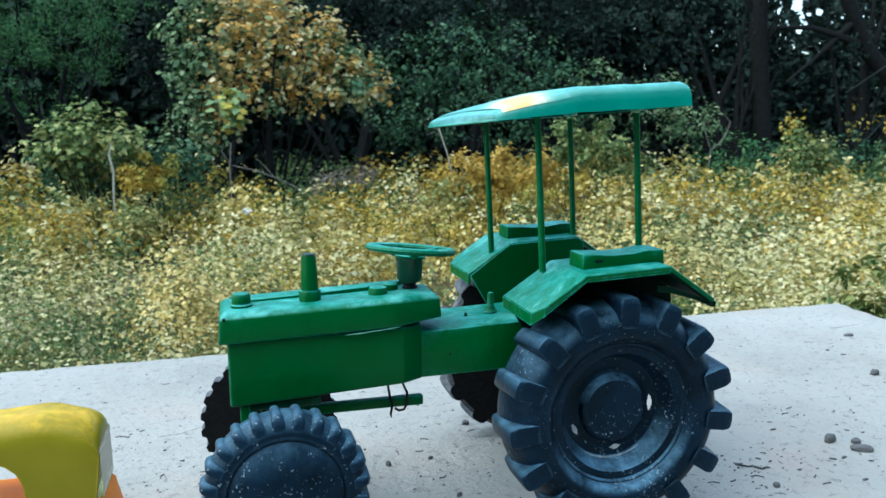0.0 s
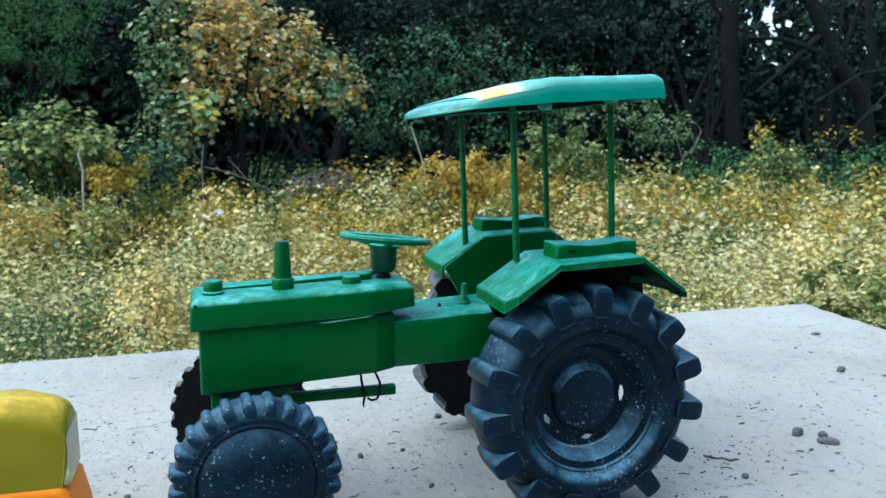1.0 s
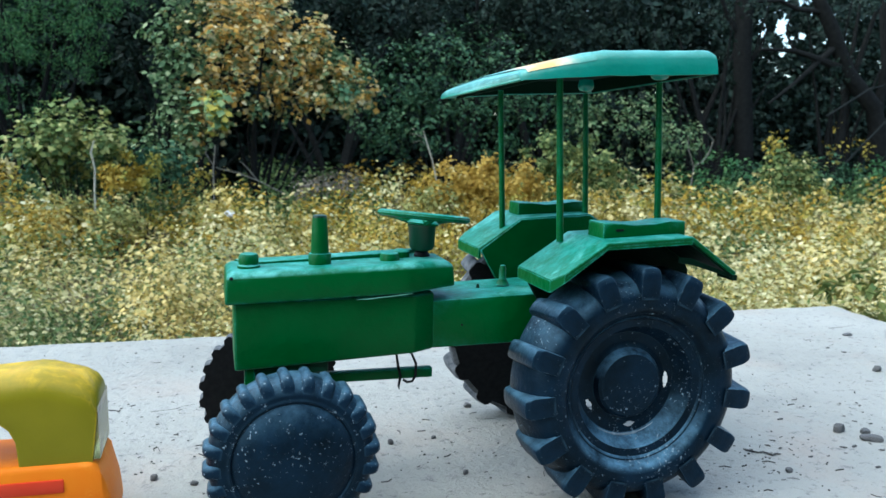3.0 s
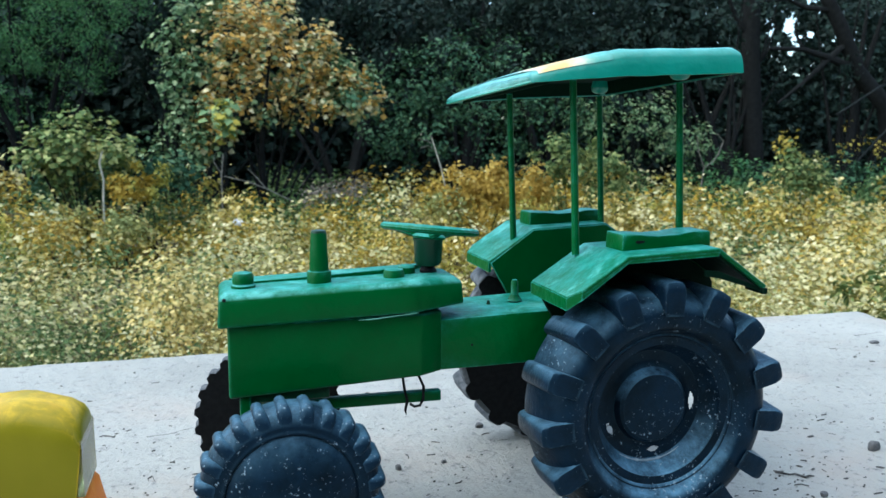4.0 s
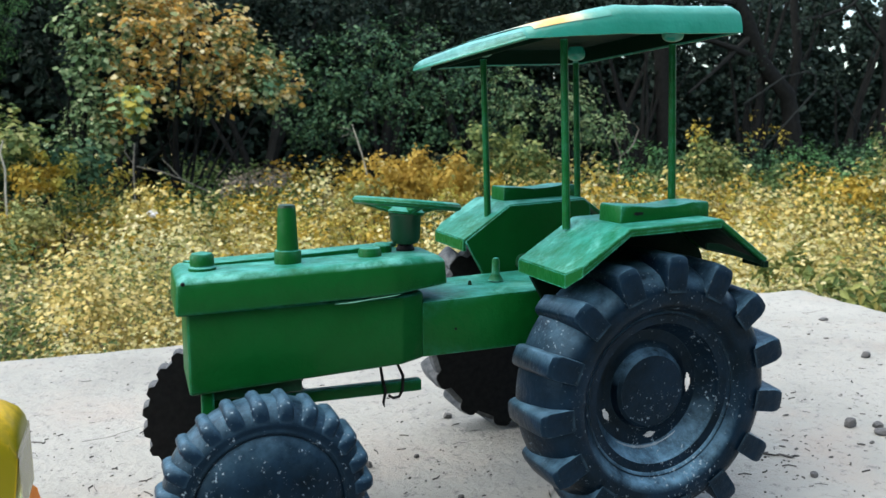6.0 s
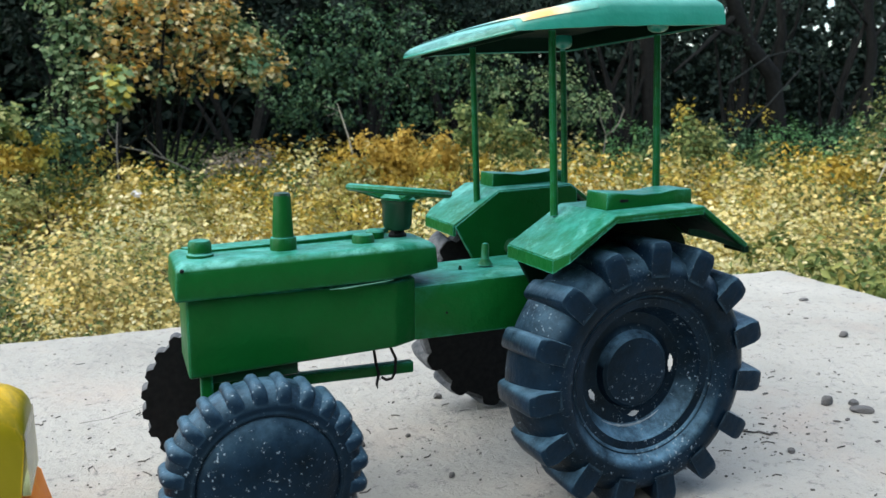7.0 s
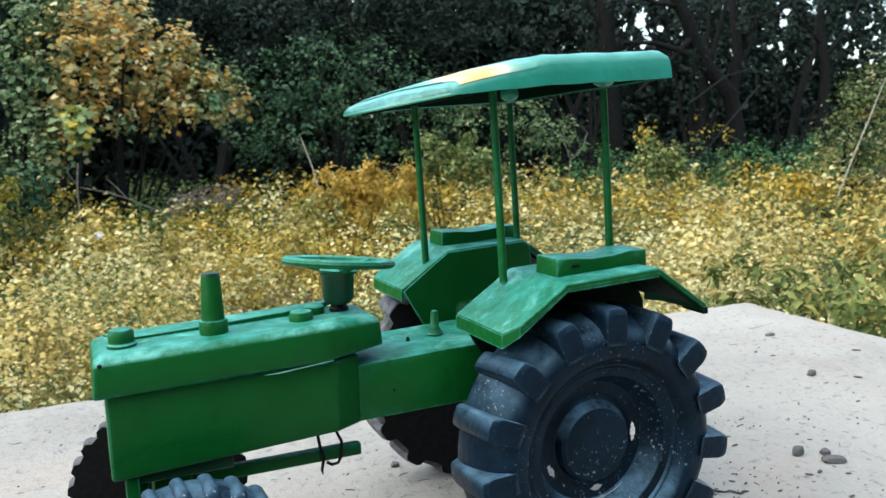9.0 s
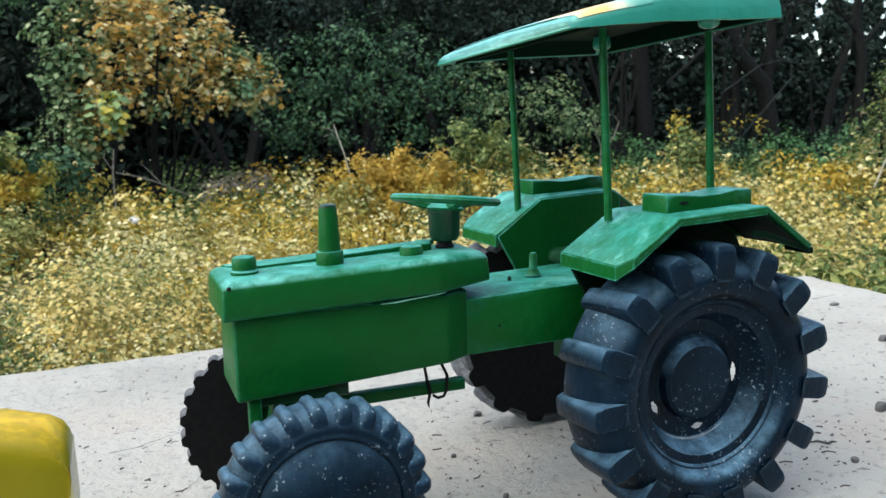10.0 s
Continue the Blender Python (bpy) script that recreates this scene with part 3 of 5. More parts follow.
def rear_wheel(y_in, y_out, cx, cz, R, phase, parent, backing=False):
    """Chevron tyre on a dished disc wheel. y_in faces the tractor, y_out outwards."""
    w = new("rear_wheel")
    w.parent = parent
    w.matrix_world = Matrix.Translation((cx, (y_in + y_out) / 2, cz))
    mid, half = (y_in + y_out) / 2, (y_out - y_in) / 2
    q = R / 0.067
    c0 = (cx, mid, cz)
    bm = bmesh.new()
    prof = [(0.0340, 0.56), (0.0500, 0.70), (0.0528, 0.55), (0.0540, -0.93), (0.0600, -0.97), (0.0630, -0.80), (0.0634, -0.45), (0.0622, 0.0), (0.0600, 0.42), (0.0574, 0.72), (0.0545, 0.88), (0.0515, 0.945), (0.0500, 0.947)]
    lathe(bm, [(r * q, h * half) for r, h in prof], c0, "y", 72, caps=False)
    part("tyre", bm, LIT_TREAD if backing else TYRE, w, "black chevron tractor tyre with dusty specks", sharp=32)
    bm = bmesh.new()
    prof = [(0.0500, 0.947), (0.0470, 0.945), (0.0446, 0.93), (0.0430, 0.87), (0.0417, 0.77), (0.0406, 0.68), (0.0399, 0.65), (0.0391, 0.665), (0.0382, 0.63), (0.0372, 0.50), (0.0366, 0.42), (0.0346, 0.36)]
    lathe(bm, [(r * q, h * half) for r, h in prof], c0, "y", 72, caps=False)
    part("sidewall", bm, RIM_DUST_SHEEN, w, "ringed black sidewall with dust and a painted bluish sheen", sharp=32)
    bm = bmesh.new()
    rings = []
    for sd, top, foot in ((1.03, 0.0648, 0.0500), (0.985, 0.0665, 0.0525), (0.82, 0.0670, 0.0540), (0.3, 0.0670, 0.0545), (-0.5, 0.0670, 0.0545), (-0.95, 0.0660, 0.0540)):
        ring = []
        for da, r in ((-0.100, foot), (-0.089, top - 0.0036), (-0.078, top - 0.0014), (-0.058, top - 0.0003), (0.0, top), (0.058, top - 0.0003), (0.078, top - 0.0014), (0.089, top - 0.0036), (0.100, foot)):
            ang = da + (1.0 - sd) * 0.025
            ring.append((r * q * math.cos(ang), sd * half, r * q * math.sin(ang)))
        rings.append(ring)
    loft(bm, rings)
    lugs(bm, 15, phase, w, c0, material=LIT_TREAD if backing else TYRE)
    bm = bmesh.new()
    lathe(bm, [(r * q, h * half) for r, h in ((0.0346, 0.38), (0.0348, 0.45), (0.0352, 0.485), (0.0357, 0.495), (0.0362, 0.485), (0.0366, 0.45), (0.0368, 0.41))], c0, "y", 72, caps=False)
    part("bead", bm, RIM_DUST_SHEEN, w, "raised bead ring with pale dust and a painted sheen")
    # disc with slots
    bm = bmesh.new()
    seg = 160
    radii = [(0.004, 0.25), (0.0170, 0.235), (0.0186, 0.17), (0.0200, -0.04), (0.0230, -0.10), (0.0236, -0.099), (0.0241, -0.097), (0.0247, -0.095), (0.0253, -0.092), (0.0258, -0.09), (0.0286, -0.07), (0.0300, 0.02), (0.0325, 0.17), (0.0347, 0.40)]
    rings = []
    for r, h in radii:
        rings.append([bm.verts.new((cx + r * q * math.cos(2 * math.pi * k / seg), mid + h * half, cz + r * q * math.sin(2 * math.pi * k / seg))) for k in range(seg)])
    bm.faces.new(rings[0])
    slots = ((0, 1.0), (208, 0.8), (278, 0.7))
    for j, (a, b) in enumerate(zip(rings, rings[1:])):
        wide = {4: 5.0, 5: 8.5, 6: 10.5, 7: 8.5, 8: 5.0}.get(j, 0)
        for k in range(seg):
            ang = 360 * (k + 0.5) / seg
            if any(abs((ang - at + 180) % 360 - 180) < wide * f for at, f in slots):
                continue
            bm.faces.new((a[k], a[(k + 1) % seg], b[(k + 1) % seg], b[k]))
    part("rim", bm, RIM_DUST_SHEEN, w, "black dished wheel disc with narrow slots", sharp=32)
    # dust lying in the lowest part of the bowl
    bm = bmesh.new()
    rng = random.Random(8)
    arc = [radians(236 + 3.5 * k) for k in range(21)]
    tube(bm, [(cx + 0.0294 * q * math.cos(a), mid - 0.01 * half, cz + 0.0294 * q * math.sin(a)) for a in arc], [0.0009 * math.sin(math.pi * (k + 0.5) / 21) * rng.uniform(0.25, 1.0) + 0.00012 for k in range(21)], 6)
    part("dust_ridge", bm, DUST, w, "pale dust gathered in the bowl")
    bm = bmesh.new()
    lathe(bm, [(0.0045, -0.9 * half), (0.0045, 0.24 * half)], c0, "y", 16)
    part("hub", bm, TYRE, w)
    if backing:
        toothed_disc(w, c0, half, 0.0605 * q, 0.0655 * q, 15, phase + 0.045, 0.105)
    return w


def front_wheel(y_in, y_out, cx, cz, R, phase, parent, backing=False):
    """Knobbly tyre with a broad plain sidewall round a domed disc."""
    w = new("front_wheel")
    w.parent = parent
    w.matrix_world = Matrix.Translation((cx, (y_in + y_out) / 2, cz))
    mid, half = (y_in + y_out) / 2, (y_out - y_in) / 2
    q = R / 0.041
    c0 = (cx, mid, cz)
    bm = bmesh.new()
    prof = [(0.0255, 0.70), (0.0330, 0.66), (0.0345, -0.90), (0.0366, -0.94), (0.0384, -0.8), (0.0390, -0.4), (0.0389, 0.0), (0.0384, 0.30), (0.0374, 0.55), (0.0360, 0.72), (0.0343, 0.85),
            (0.0326, 0.93), (0.0312, 0.955), (0.0300, 0.95), (0.0294, 0.985), (0.0287, 0.98), (0.0281, 0.93), (0.0273, 0.80)]
    lathe(bm, [(r * q, h * half) for r, h in prof], c0, "y", 72, caps=False)
    part("tyre", bm, LIT_TREAD if backing else TYRE, w, "black knobbly front tyre", sharp=45)
    bm = bmesh.new()
    rings = []
    for sd, top, foot, wide in ((0.93, 0.0352, 0.0325, 0.75), (0.90, 0.0372, 0.0335, 0.88), (0.82, 0.0392, 0.0345, 0.96), (0.70, 0.0404, 0.0352, 1.0), (0.50, 0.0410, 0.0360, 0.98), (0.0, 0.0411, 0.0366, 0.92), (-0.6, 0.0411, 0.0366, 0.92), (-0.88, 0.0398, 0.0352, 0.9), (-0.95, 0.0376, 0.0345, 0.8)):
        ring = []
        for da, r in ((-0.092, foot), (-0.074, top - 0.0022), (-0.056, top - 0.0008), (-0.024, top), (0.024, top), (0.056, top - 0.0008), (0.074, top - 0.0022), (0.092, foot)):
            ang = da * wide + (1 - sd) * 0.02
            ring.append((r * q * math.cos(ang), sd * half, r * q * math.sin(ang)))
        rings.append(ring)
    loft(bm, rings)
    lugs(bm, 24, phase, w, c0, "tread_bar", LIT_TREAD if backing else TYRE)
    bm = bmesh.new()
    lathe(bm, [(0.0279 * q, 0.6 * half), (0.0278 * q, 0.90 * half), (0.0267 * q, 0.975 * half), (0.0240 * q, 1.13 * half), (0.0190 * q, 1.32 * half), (0.012 * q, 1.47 * half), (0.005 * q, 1.54 * half), (0.0005, 1.55 * half)], c0, "y", 56)
    part("hub_cap", bm, TYRE, w, "smooth domed black wheel disc", sharp=50)
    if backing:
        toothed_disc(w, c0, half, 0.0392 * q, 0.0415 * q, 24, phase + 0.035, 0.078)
    return w


rear_wheel(-0.052, -0.0876, 0.0035, 0.0670, 0.0677, -0.128, tractor)
rear_wheel(0.064, 0.089, 0.003, 0.0670, 0.0670, 0.25, tractor, True)
front_wheel(-0.066, -0.088, -0.1806, 0.0446, 0.0427, 0.066, tractor)
front_wheel(0.034, 0.046, -0.1835, 0.0427, 0.0424, 0.1, tractor, True)
fender(-1, tractor)
fender(1, tractor)

YN, YF = -0.040, 0.010      # hood's two sides


def hood():
    bm = bmesh.new()
    plan = [(-0.211, YN), (-0.114, YN), (-0.086, YN + 0.0075), (-0.086, YF - 0.0075), (-0.114, YF), (-0.211, YF)]

    def ring(z_front, z_mid, z_rear, ins):
        out = []
        cyy = (YN + YF) / 2
        for x, y in plan:
            f = (x + 0.211) / 0.125
            z = z_front + (z_mid - z_front) * min(f / 0.6, 1) + (z_rear - z_mid) * max((f - 0.6) / 0.4, 0)
            xx = x + (ins if x < -0.2 else (-ins if x > -0.1 else 0))
            out.append((xx, y + (ins if y < cyy else -ins), z))
        return out
    loft(bm, [ring(0.1122, 0.1132, 0.1175, 0.0), ring(0.1262, 0.1290, 0.1290, 0.0008), ring(0.1285, 0.1315, 0.1315, 0.004)])
    bevel(bm, 0.0013, 3)
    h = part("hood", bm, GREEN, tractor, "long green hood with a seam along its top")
    # raised half of the seam
    bm = bmesh.new()
    cy = (YN + YF) / 2 + 0.004
    pts = [(-0.195, cy), (-0.150, cy + 0.001), (-0.112, cy + 0.004), (-0.100, YF - 0.006), (-0.205, YF - 0.005)]
    low = [(x, y, 0.1280 + (x + 0.211) * 0.03) for x, y in pts]
    high = [(x, y, 0.1292 + (x + 0.211) * 0.045) for x, y in pts]
    loft(bm, [low, high])
    bevel(bm, 0.0004, 2)
    part("seam_ridge", bm, GREEN, h)
    # radiator cap
    yc = -0.020
    bm = bmesh.new()
    lathe(bm, [(0.0060, 0.1270), (0.0060, 0.1300), (0.0053, 0.1306), (0.0052, 0.1350), (0.0044, 0.1362), (0.0015, 0.1368)], (-0.198, yc, 0), "z", 28)
    part("radiator_cap", bm, GREEN, h)
    bm = bmesh.new()
    lathe(bm, [(0.0062, 0.127), (0.0062, 0.1350), (0.0058, 0.1358), (0.0050, 0.1358), (0.0041, 0.1545), (0.0036, 0.1562), (0.0018, 0.1566)], (-0.160, yc, 0), "z", 28)
    pipe = part("exhaust_pipe", bm, GREEN, h)
    bm = bmesh.new()
    lathe(bm, [(0.0040, 0.1553), (0.0037, 0.1565), (0.0019, 0.1569)], (-0.160, yc, 0), "z", 20)
    part("pipe_mouth", bm, DARK_GREEN, pipe)
    bm = bmesh.new()
    lathe(bm, [(0.0056, 0.128), (0.0055, 0.1336), (0.0048, 0.1350), (0.0015, 0.1356)], (-0.121, yc, 0), "z", 24)
    lathe(bm, [(0.0048, 0.128), (0.0046, 0.1345), (0.0035, 0.1356), (0.001, 0.1360)], (-0.112, yc + 0.010, 0), "z", 20)
    part("fuel_cap", bm, GREEN, h)
    # pale scrape on the lower edge
    bm = bmesh.new()
    prism_xz(bm, [(-0.1400, 0.1131), (-0.1385, 0.1133), (-0.1335, 0.11345), (-0.1315, 0.11335), (-0.1365, 0.1130)], YN - 0.0002, YN + 0.0006)
    part("scrape", bm, SCRAPE, h, "pale scraped patch on the edge")
    # thin pale line along the rear half of that edge
    bm = bmesh.new()
    tube(bm, [(-0.143, YN + 0.0001, 0.1131), (-0.136, YN, 0.1133), (-0.125, YN, 0.11425), (-0.116, YN + 0.0001, 0.1150), (-0.112, YN + 0.0006, 0.1153)], [0.0001, 0.0003, 0.0002, 0.00024, 0.0001], 6)
    part("edge_line", bm, SCRAPE, h, "thin pale line along the lower edge")
    # dark chip on the near front corner
    bm = bmesh.new()
    lathe(bm, [(0.0010, YN + 0.0004), (0.0006, YN - 0.0003)], (-0.2075, 0, 0.1262), "y", 7)
    part("chip", bm, WIRE, h)
    return h


hood()


def engine():
    bm = bmesh.new()
    a, b = YN + 0.0035, YF - 0.0035
    plan = [(-0.2065, a), (-0.110, a), (-0.0975, a + 0.0058), (-0.0975, b - 0.0058), (-0.110, b), (-0.2065, b)]
    lo = [(x, y, 0.0760 + (x + 0.2065) * 0.050) for x, y in plan]
    hi = [(x, y, 0.1130 + (x + 0.2065) * 0.010) for x, y in plan]
    loft(bm, [lo, hi])
    bevel(bm, 0.0016, 3)
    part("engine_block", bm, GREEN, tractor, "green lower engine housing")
    bm = bmesh.new()
    prism_xz(bm, [(-0.0985, 0.0818), (0.03, 0.0842), (0.03, 0.1135), (-0.0985, 0.1088)], a + 0.0058, 0.022)
    bevel(bm, 0.0008, 2)
    t = part("gearbox", bm, GREEN, tractor, "narrow green gearbox between hood and mudguards")
    bm = bmesh.new()
    lathe(bm, [(0.0042, 0.1115), (0.0034, 0.1130), (0.0022, 0.1150), (0.0020, 0.1222), (0.0014, 0.1234), (0.0004, 0.1236)], (-0.047, -0.002, 0), "z", 18)
    part("gear_lever", bm, GREEN, t)
    bm = bmesh.new()
    lathe(bm, [(0.0012, 0.1120), (0.0007, 0.1142)], (-0.066, -0.012, 0), "z", 8)
    part("stub", bm, DARK_GREEN, t)
    bm = bmesh.new()
    lathe(bm, [(0.0008, a + 0.0064), (0.0006, a + 0.0055)], (-0.081, 0, 0.0945), "y", 8)
    part("pit", bm, WIRE, t)
    # seat hump between the mudguards
    bm = bmesh.new()
    prism_xz(bm, [(-0.022, 0.112), (0.028, 0.112), (0.028, 0.121), (-0.020, 0.120)], -0.026, 0.030)
    bevel(bm, 0.003, 3)
    part("seat", bm, DARK_GREEN, tractor)
    # front axle, brackets
    bm = bmesh.new()
    cy = (a + b) / 2
    box(bm, -0.187, -0.177, -0.056, 0.036, 0.038, 0.046)
    box(bm, -0.190, -0.174, cy - 0.010, cy + 0.010, 0.044, 0.080)
    bevel(bm, 0.001, 2)
    ax = part("front_axle", bm, GREEN, tractor)
    bm = bmesh.new()
    box(bm, -0.2015, -0.1960, a + 0.003, a + 0.008, 0.046, 0.080)
    prism_xz(bm, [(-0.1960, 0.0790), (-0.1900, 0.0790), (-0.1955, 0.0500), (-0.1985, 0.0500)], a + 0.010, a + 0.014)
    bevel(bm, 0.0006, 2)
    part("strut", bm, GREEN, ax)
    bm = bmesh.new()
    box(bm, -0.200, -0.157, a + 0.004, b - 0.004, 0.072, 0.080)
    bevel(bm, 0.0005, 1)
    part("bracket", bm, DARK_GREEN, ax)
    # drag link and its wire
    bm = bmesh.new()
    box(bm, -0.178, -0.0955, -0.0220, -0.0165, 0.0622, 0.0680)
    bevel(bm, 0.0008, 2)
    rod = part("drag_link", bm, GREEN, tractor, "green plastic steering link tied with black wire")
    bm = bmesh.new()
    tube(bm, [(-0.117, -0.022, 0.078), (-0.1160, -0.0228, 0.070), (-0.1145, -0.0228, 0.064), (-0.1155, -0.0222, 0.0585), (-0.1150, -0.0222, 0.056)], [0.0007, 0.0008, 0.0008, 0.0007, 0.0002], 6)
    tube(bm, [(-0.113, -0.020, 0.079), (-0.108, -0.0215, 0.077), (-0.1055, -0.0225, 0.071), (-0.1058, -0.0228, 0.064), (-0.1075, -0.0224, 0.0606), (-0.1105, -0.0222, 0.0602), (-0.1128, -0.0222, 0.0618)], 0.0008, 6)
    part("wire", bm, WIRE, rod, "thin black wire")
    # rear axle
    bm = bmesh.new()
    lathe(bm, [(0.006, -0.05), (0.006, 0.05)], (0.003, 0, 0.067), "y", 18)
    box(bm, -0.02, 0.028, -0.026, 0.024, 0.058, 0.09)
    part("rear_axle", bm, DARK_GREEN, tractor)


engine()


def steering():
    cx, cy = -0.100, -0.010
    bm = bmesh.new()
    lathe(bm, [(0.0040, 0.1345), (0.0062, 0.1352), (0.0074, 0.1375), (0.0078, 0.1480), (0.0083, 0.1488), (0.0083, 0.1500)], (cx, cy, 0), "z", 28)
    col = part("steering_column", bm, DARK_GREEN, tractor, "dark green steering column")
    bm = bmesh.new()
    lathe(bm, [(0.0046, 0.1290), (0.0046, 0.1325), (0.0040, 0.1332), (0.0036, 0.1346)], (cx, cy, 0), "z", 20)
    part("column_foot", bm, WIRE, col, "black foot of the column")
    wheel_m = Matrix.Translation((cx + 0.001, cy, 0.1545)) @ Euler((radians(-4), radians(6), 0)).to_matrix().to_4x4()
    bm = bmesh.new()
    R, r = 0.0242, 0.0021
    seg, k = 48, 10
    vs = [[bm.verts.new(wheel_m @ Vector(((R + r * 1.35 * math.cos(b)) * math.cos(a), (R + r * 1.35 * math.cos(b)) * math.sin(a), r * math.sin(b))))
           for b in [2 * math.pi * j / k for j in range(k)]] for a in [2 * math.pi * i / seg for i in range(seg)]]
    for i in range(seg):
        for j in range(k):
            bm.faces.new((vs[i][j], vs[(i + 1) % seg][j], vs[(i + 1) % seg][(j + 1) % k], vs[i][(j + 1) % k]))
    rim = part("steering_wheel", bm, GREEN, tractor, "green plastic steering wheel")
    for a in (30, 150, 270):
        bm = bmesh.new()
        u = Vector((math.cos(radians(a)), math.sin(radians(a)), 0))
        tube(bm, [wheel_m @ (u * 0.002 + Vector((0, 0, -0.0035))), wheel_m @ (u * 0.012 + Vector((0, 0, -0.0022))), wheel_m @ (u * 0.0235)], [0.0030, 0.0022, 0.0018], 8)
        part("spoke", bm, GREEN, rim)
    bm = bmesh.new()
    lathe(bm, [(0.0086, -0.0052), (0.0092, -0.0040), (0.0060, -0.0012), (0.001, -0.0004)], (0, 0, 0), "z", 24)
    bmesh.ops.transform(bm, matrix=wheel_m, verts=bm.verts[:])
    part("hub", bm, GREEN, rim)


steering()


def canopy():
    X0, X1, Y0, Y1 = -0.0665, 0.0465, -0.073, 0.077
    def tilt(y):
        return -0.027 * (y - Y0)
    top = [(X1, 0.2482), (X1 - 0.003, 0.2496), (-0.019, 0.2470), (X0 + 0.012, 0.2380), (X0 + 0.006, 0.2361), (X0 + 0.002, 0.2342), (X0, 0.2326)]
    bot = [(X1, 0.2360), (-0.019, 0.2330), (X0, 0.2290)]
    bm = bmesh.new()
    n = 16
    xs = sorted([X1 + (X0 - X1) * i / n for i in range(n + 1)] + [X1 - 0.003, X0 + 0.002, X0 + 0.0045], reverse=True)

    def lerp(tab, x):
        for (xa, za), (xb, zb) in zip(tab, tab[1:]):
            if x >= xb - 1e-9:
                return za + (zb - za) * (x - xa) / (xb - xa)
        return tab[-1][1]
    outer = []
    for x in xs:
        zt, zb = lerp(top, x), lerp(bot, x)
        wob = 0.0004 * noise.noise((x * 80, 0, 0))
        hh = zt - zb
        near = [(0.0, 0.0), (0.0007, 0.35), (0.0017, 0.62), (0.0034, 0.82), (0.0062, 0.94), (0.0105, 1.0)]
        sect = [(Y0 + d, zb + hh * f) for d, f in near] + [(0, zt + 0.0012)] + [(Y1 - d, zb + hh * f) for d, f in near[::-1]]
        zi = max(zt - 0.004, zb + 0.0004)
        inner = [(Y1 - 0.0018, zb), (Y1 - 0.005, zi), (Y0 + 0.005, zi), (Y0 + 0.0018, zb)]
        outer.append([(x, y, z + tilt(y) + wob) for y, z in sect + inner])
    vs = loft(bm, outer, closed=True, caps=False)
    # front and rear lips
    for r, d in ((vs[0], -0.0018), (vs[-1], 0.0018)):
        a = r[:13]
        bm.faces.new(a)
        b = [bm.verts.new(v.co + Vector((d, 0, -0.0002))) for v in a]
        bm.faces.new(b)
        for i in range(13):
            bm.faces.new((a[i], a[(i + 1) % 13], b[(i + 1) % 13], b[i]))
    bmesh.ops.remove_doubles(bm, verts=bm.verts[:], dist=0.00001)
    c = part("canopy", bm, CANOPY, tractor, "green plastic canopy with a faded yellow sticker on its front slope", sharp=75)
    # Dark sheet and end plates put the canopy's inner shade into colour.
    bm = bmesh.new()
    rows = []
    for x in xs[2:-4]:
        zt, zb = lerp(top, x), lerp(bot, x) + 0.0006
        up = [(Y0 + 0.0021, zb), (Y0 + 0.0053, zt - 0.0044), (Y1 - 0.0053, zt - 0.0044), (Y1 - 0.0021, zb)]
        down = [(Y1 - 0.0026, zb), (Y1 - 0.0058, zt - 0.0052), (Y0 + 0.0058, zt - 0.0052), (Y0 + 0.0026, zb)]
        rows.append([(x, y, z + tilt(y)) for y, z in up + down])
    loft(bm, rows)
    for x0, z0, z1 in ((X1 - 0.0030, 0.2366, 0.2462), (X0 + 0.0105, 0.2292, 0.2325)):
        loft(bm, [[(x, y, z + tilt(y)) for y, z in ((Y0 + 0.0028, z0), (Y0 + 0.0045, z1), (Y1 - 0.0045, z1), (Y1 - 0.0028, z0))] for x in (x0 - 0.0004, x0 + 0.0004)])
    part("shade_sheet", bm, SHADE_GREEN, c, "dark sheet standing in for the shade under the canopy")
    # sticker on the front slope
    bm = bmesh.new()
    rows = []
    roll = [(0.0017, 0.62), (0.0034, 0.82), (0.0062, 0.94), (0.0105, 1.0)]
    for x in [x for x in xs if -0.0645 < x < -0.0185][::-1]:
        zt, zb = lerp(top, x) + 0.0004 * noise.noise((x * 80, 0, 0)), lerp(bot, x) + 0.0004 * noise.noise((x * 80, 0, 0))
        row = [(Y0 + d - 0.0002, zb + (zt - zb) * f + 0.0002) for d, f in roll]
        row += [(y, zt + 0.0012 * (1 - abs(y) / 0.073) + 0.0005) for y in (-0.050, -0.036, -0.022, -0.008, 0.006, 0.020, 0.034, 0.048, 0.062)]
        rows.append([bm.verts.new((x, y, z + tilt(y))) for y, z in row])
    for a, b in zip(rows, rows[1:]):
        for j in range(len(a) - 1):
            bm.faces.new((a[j], a[j + 1], b[j + 1], b[j]))
    part("sticker", bm, STICKER, c, "faded yellow and white sticker")
    for px, py, zb in ((-0.0300, -0.045, 0.143), (0.0307, -0.045, 0.146), (-0.032, 0.045, 0.140), (0.028, 0.045, 0.142)):
        bm = bmesh.new()
        zt = 0.2335 + tilt(py)
        tube(bm, [(px + 0.0008, py, zb), (px - 0.001, py, (zb + zt) / 2), (px - 0.003, py, zt)], [0.0020, 0.0019, 0.0018], 14)
        p = part("post", bm, GREEN, c)
        bm = bmesh.new()
        lathe(bm, [(0.0022, 0.0), (0.0034, 0.0004), (0.0046, 0.0012), (0.0052, 0.0024), (0.0053, 0.0042), (0.0045, 0.0076)], (px - 0.003, py, zt + 0.0012), "z", 20)
        part("boss", bm, CANOPY, p)


canopy()


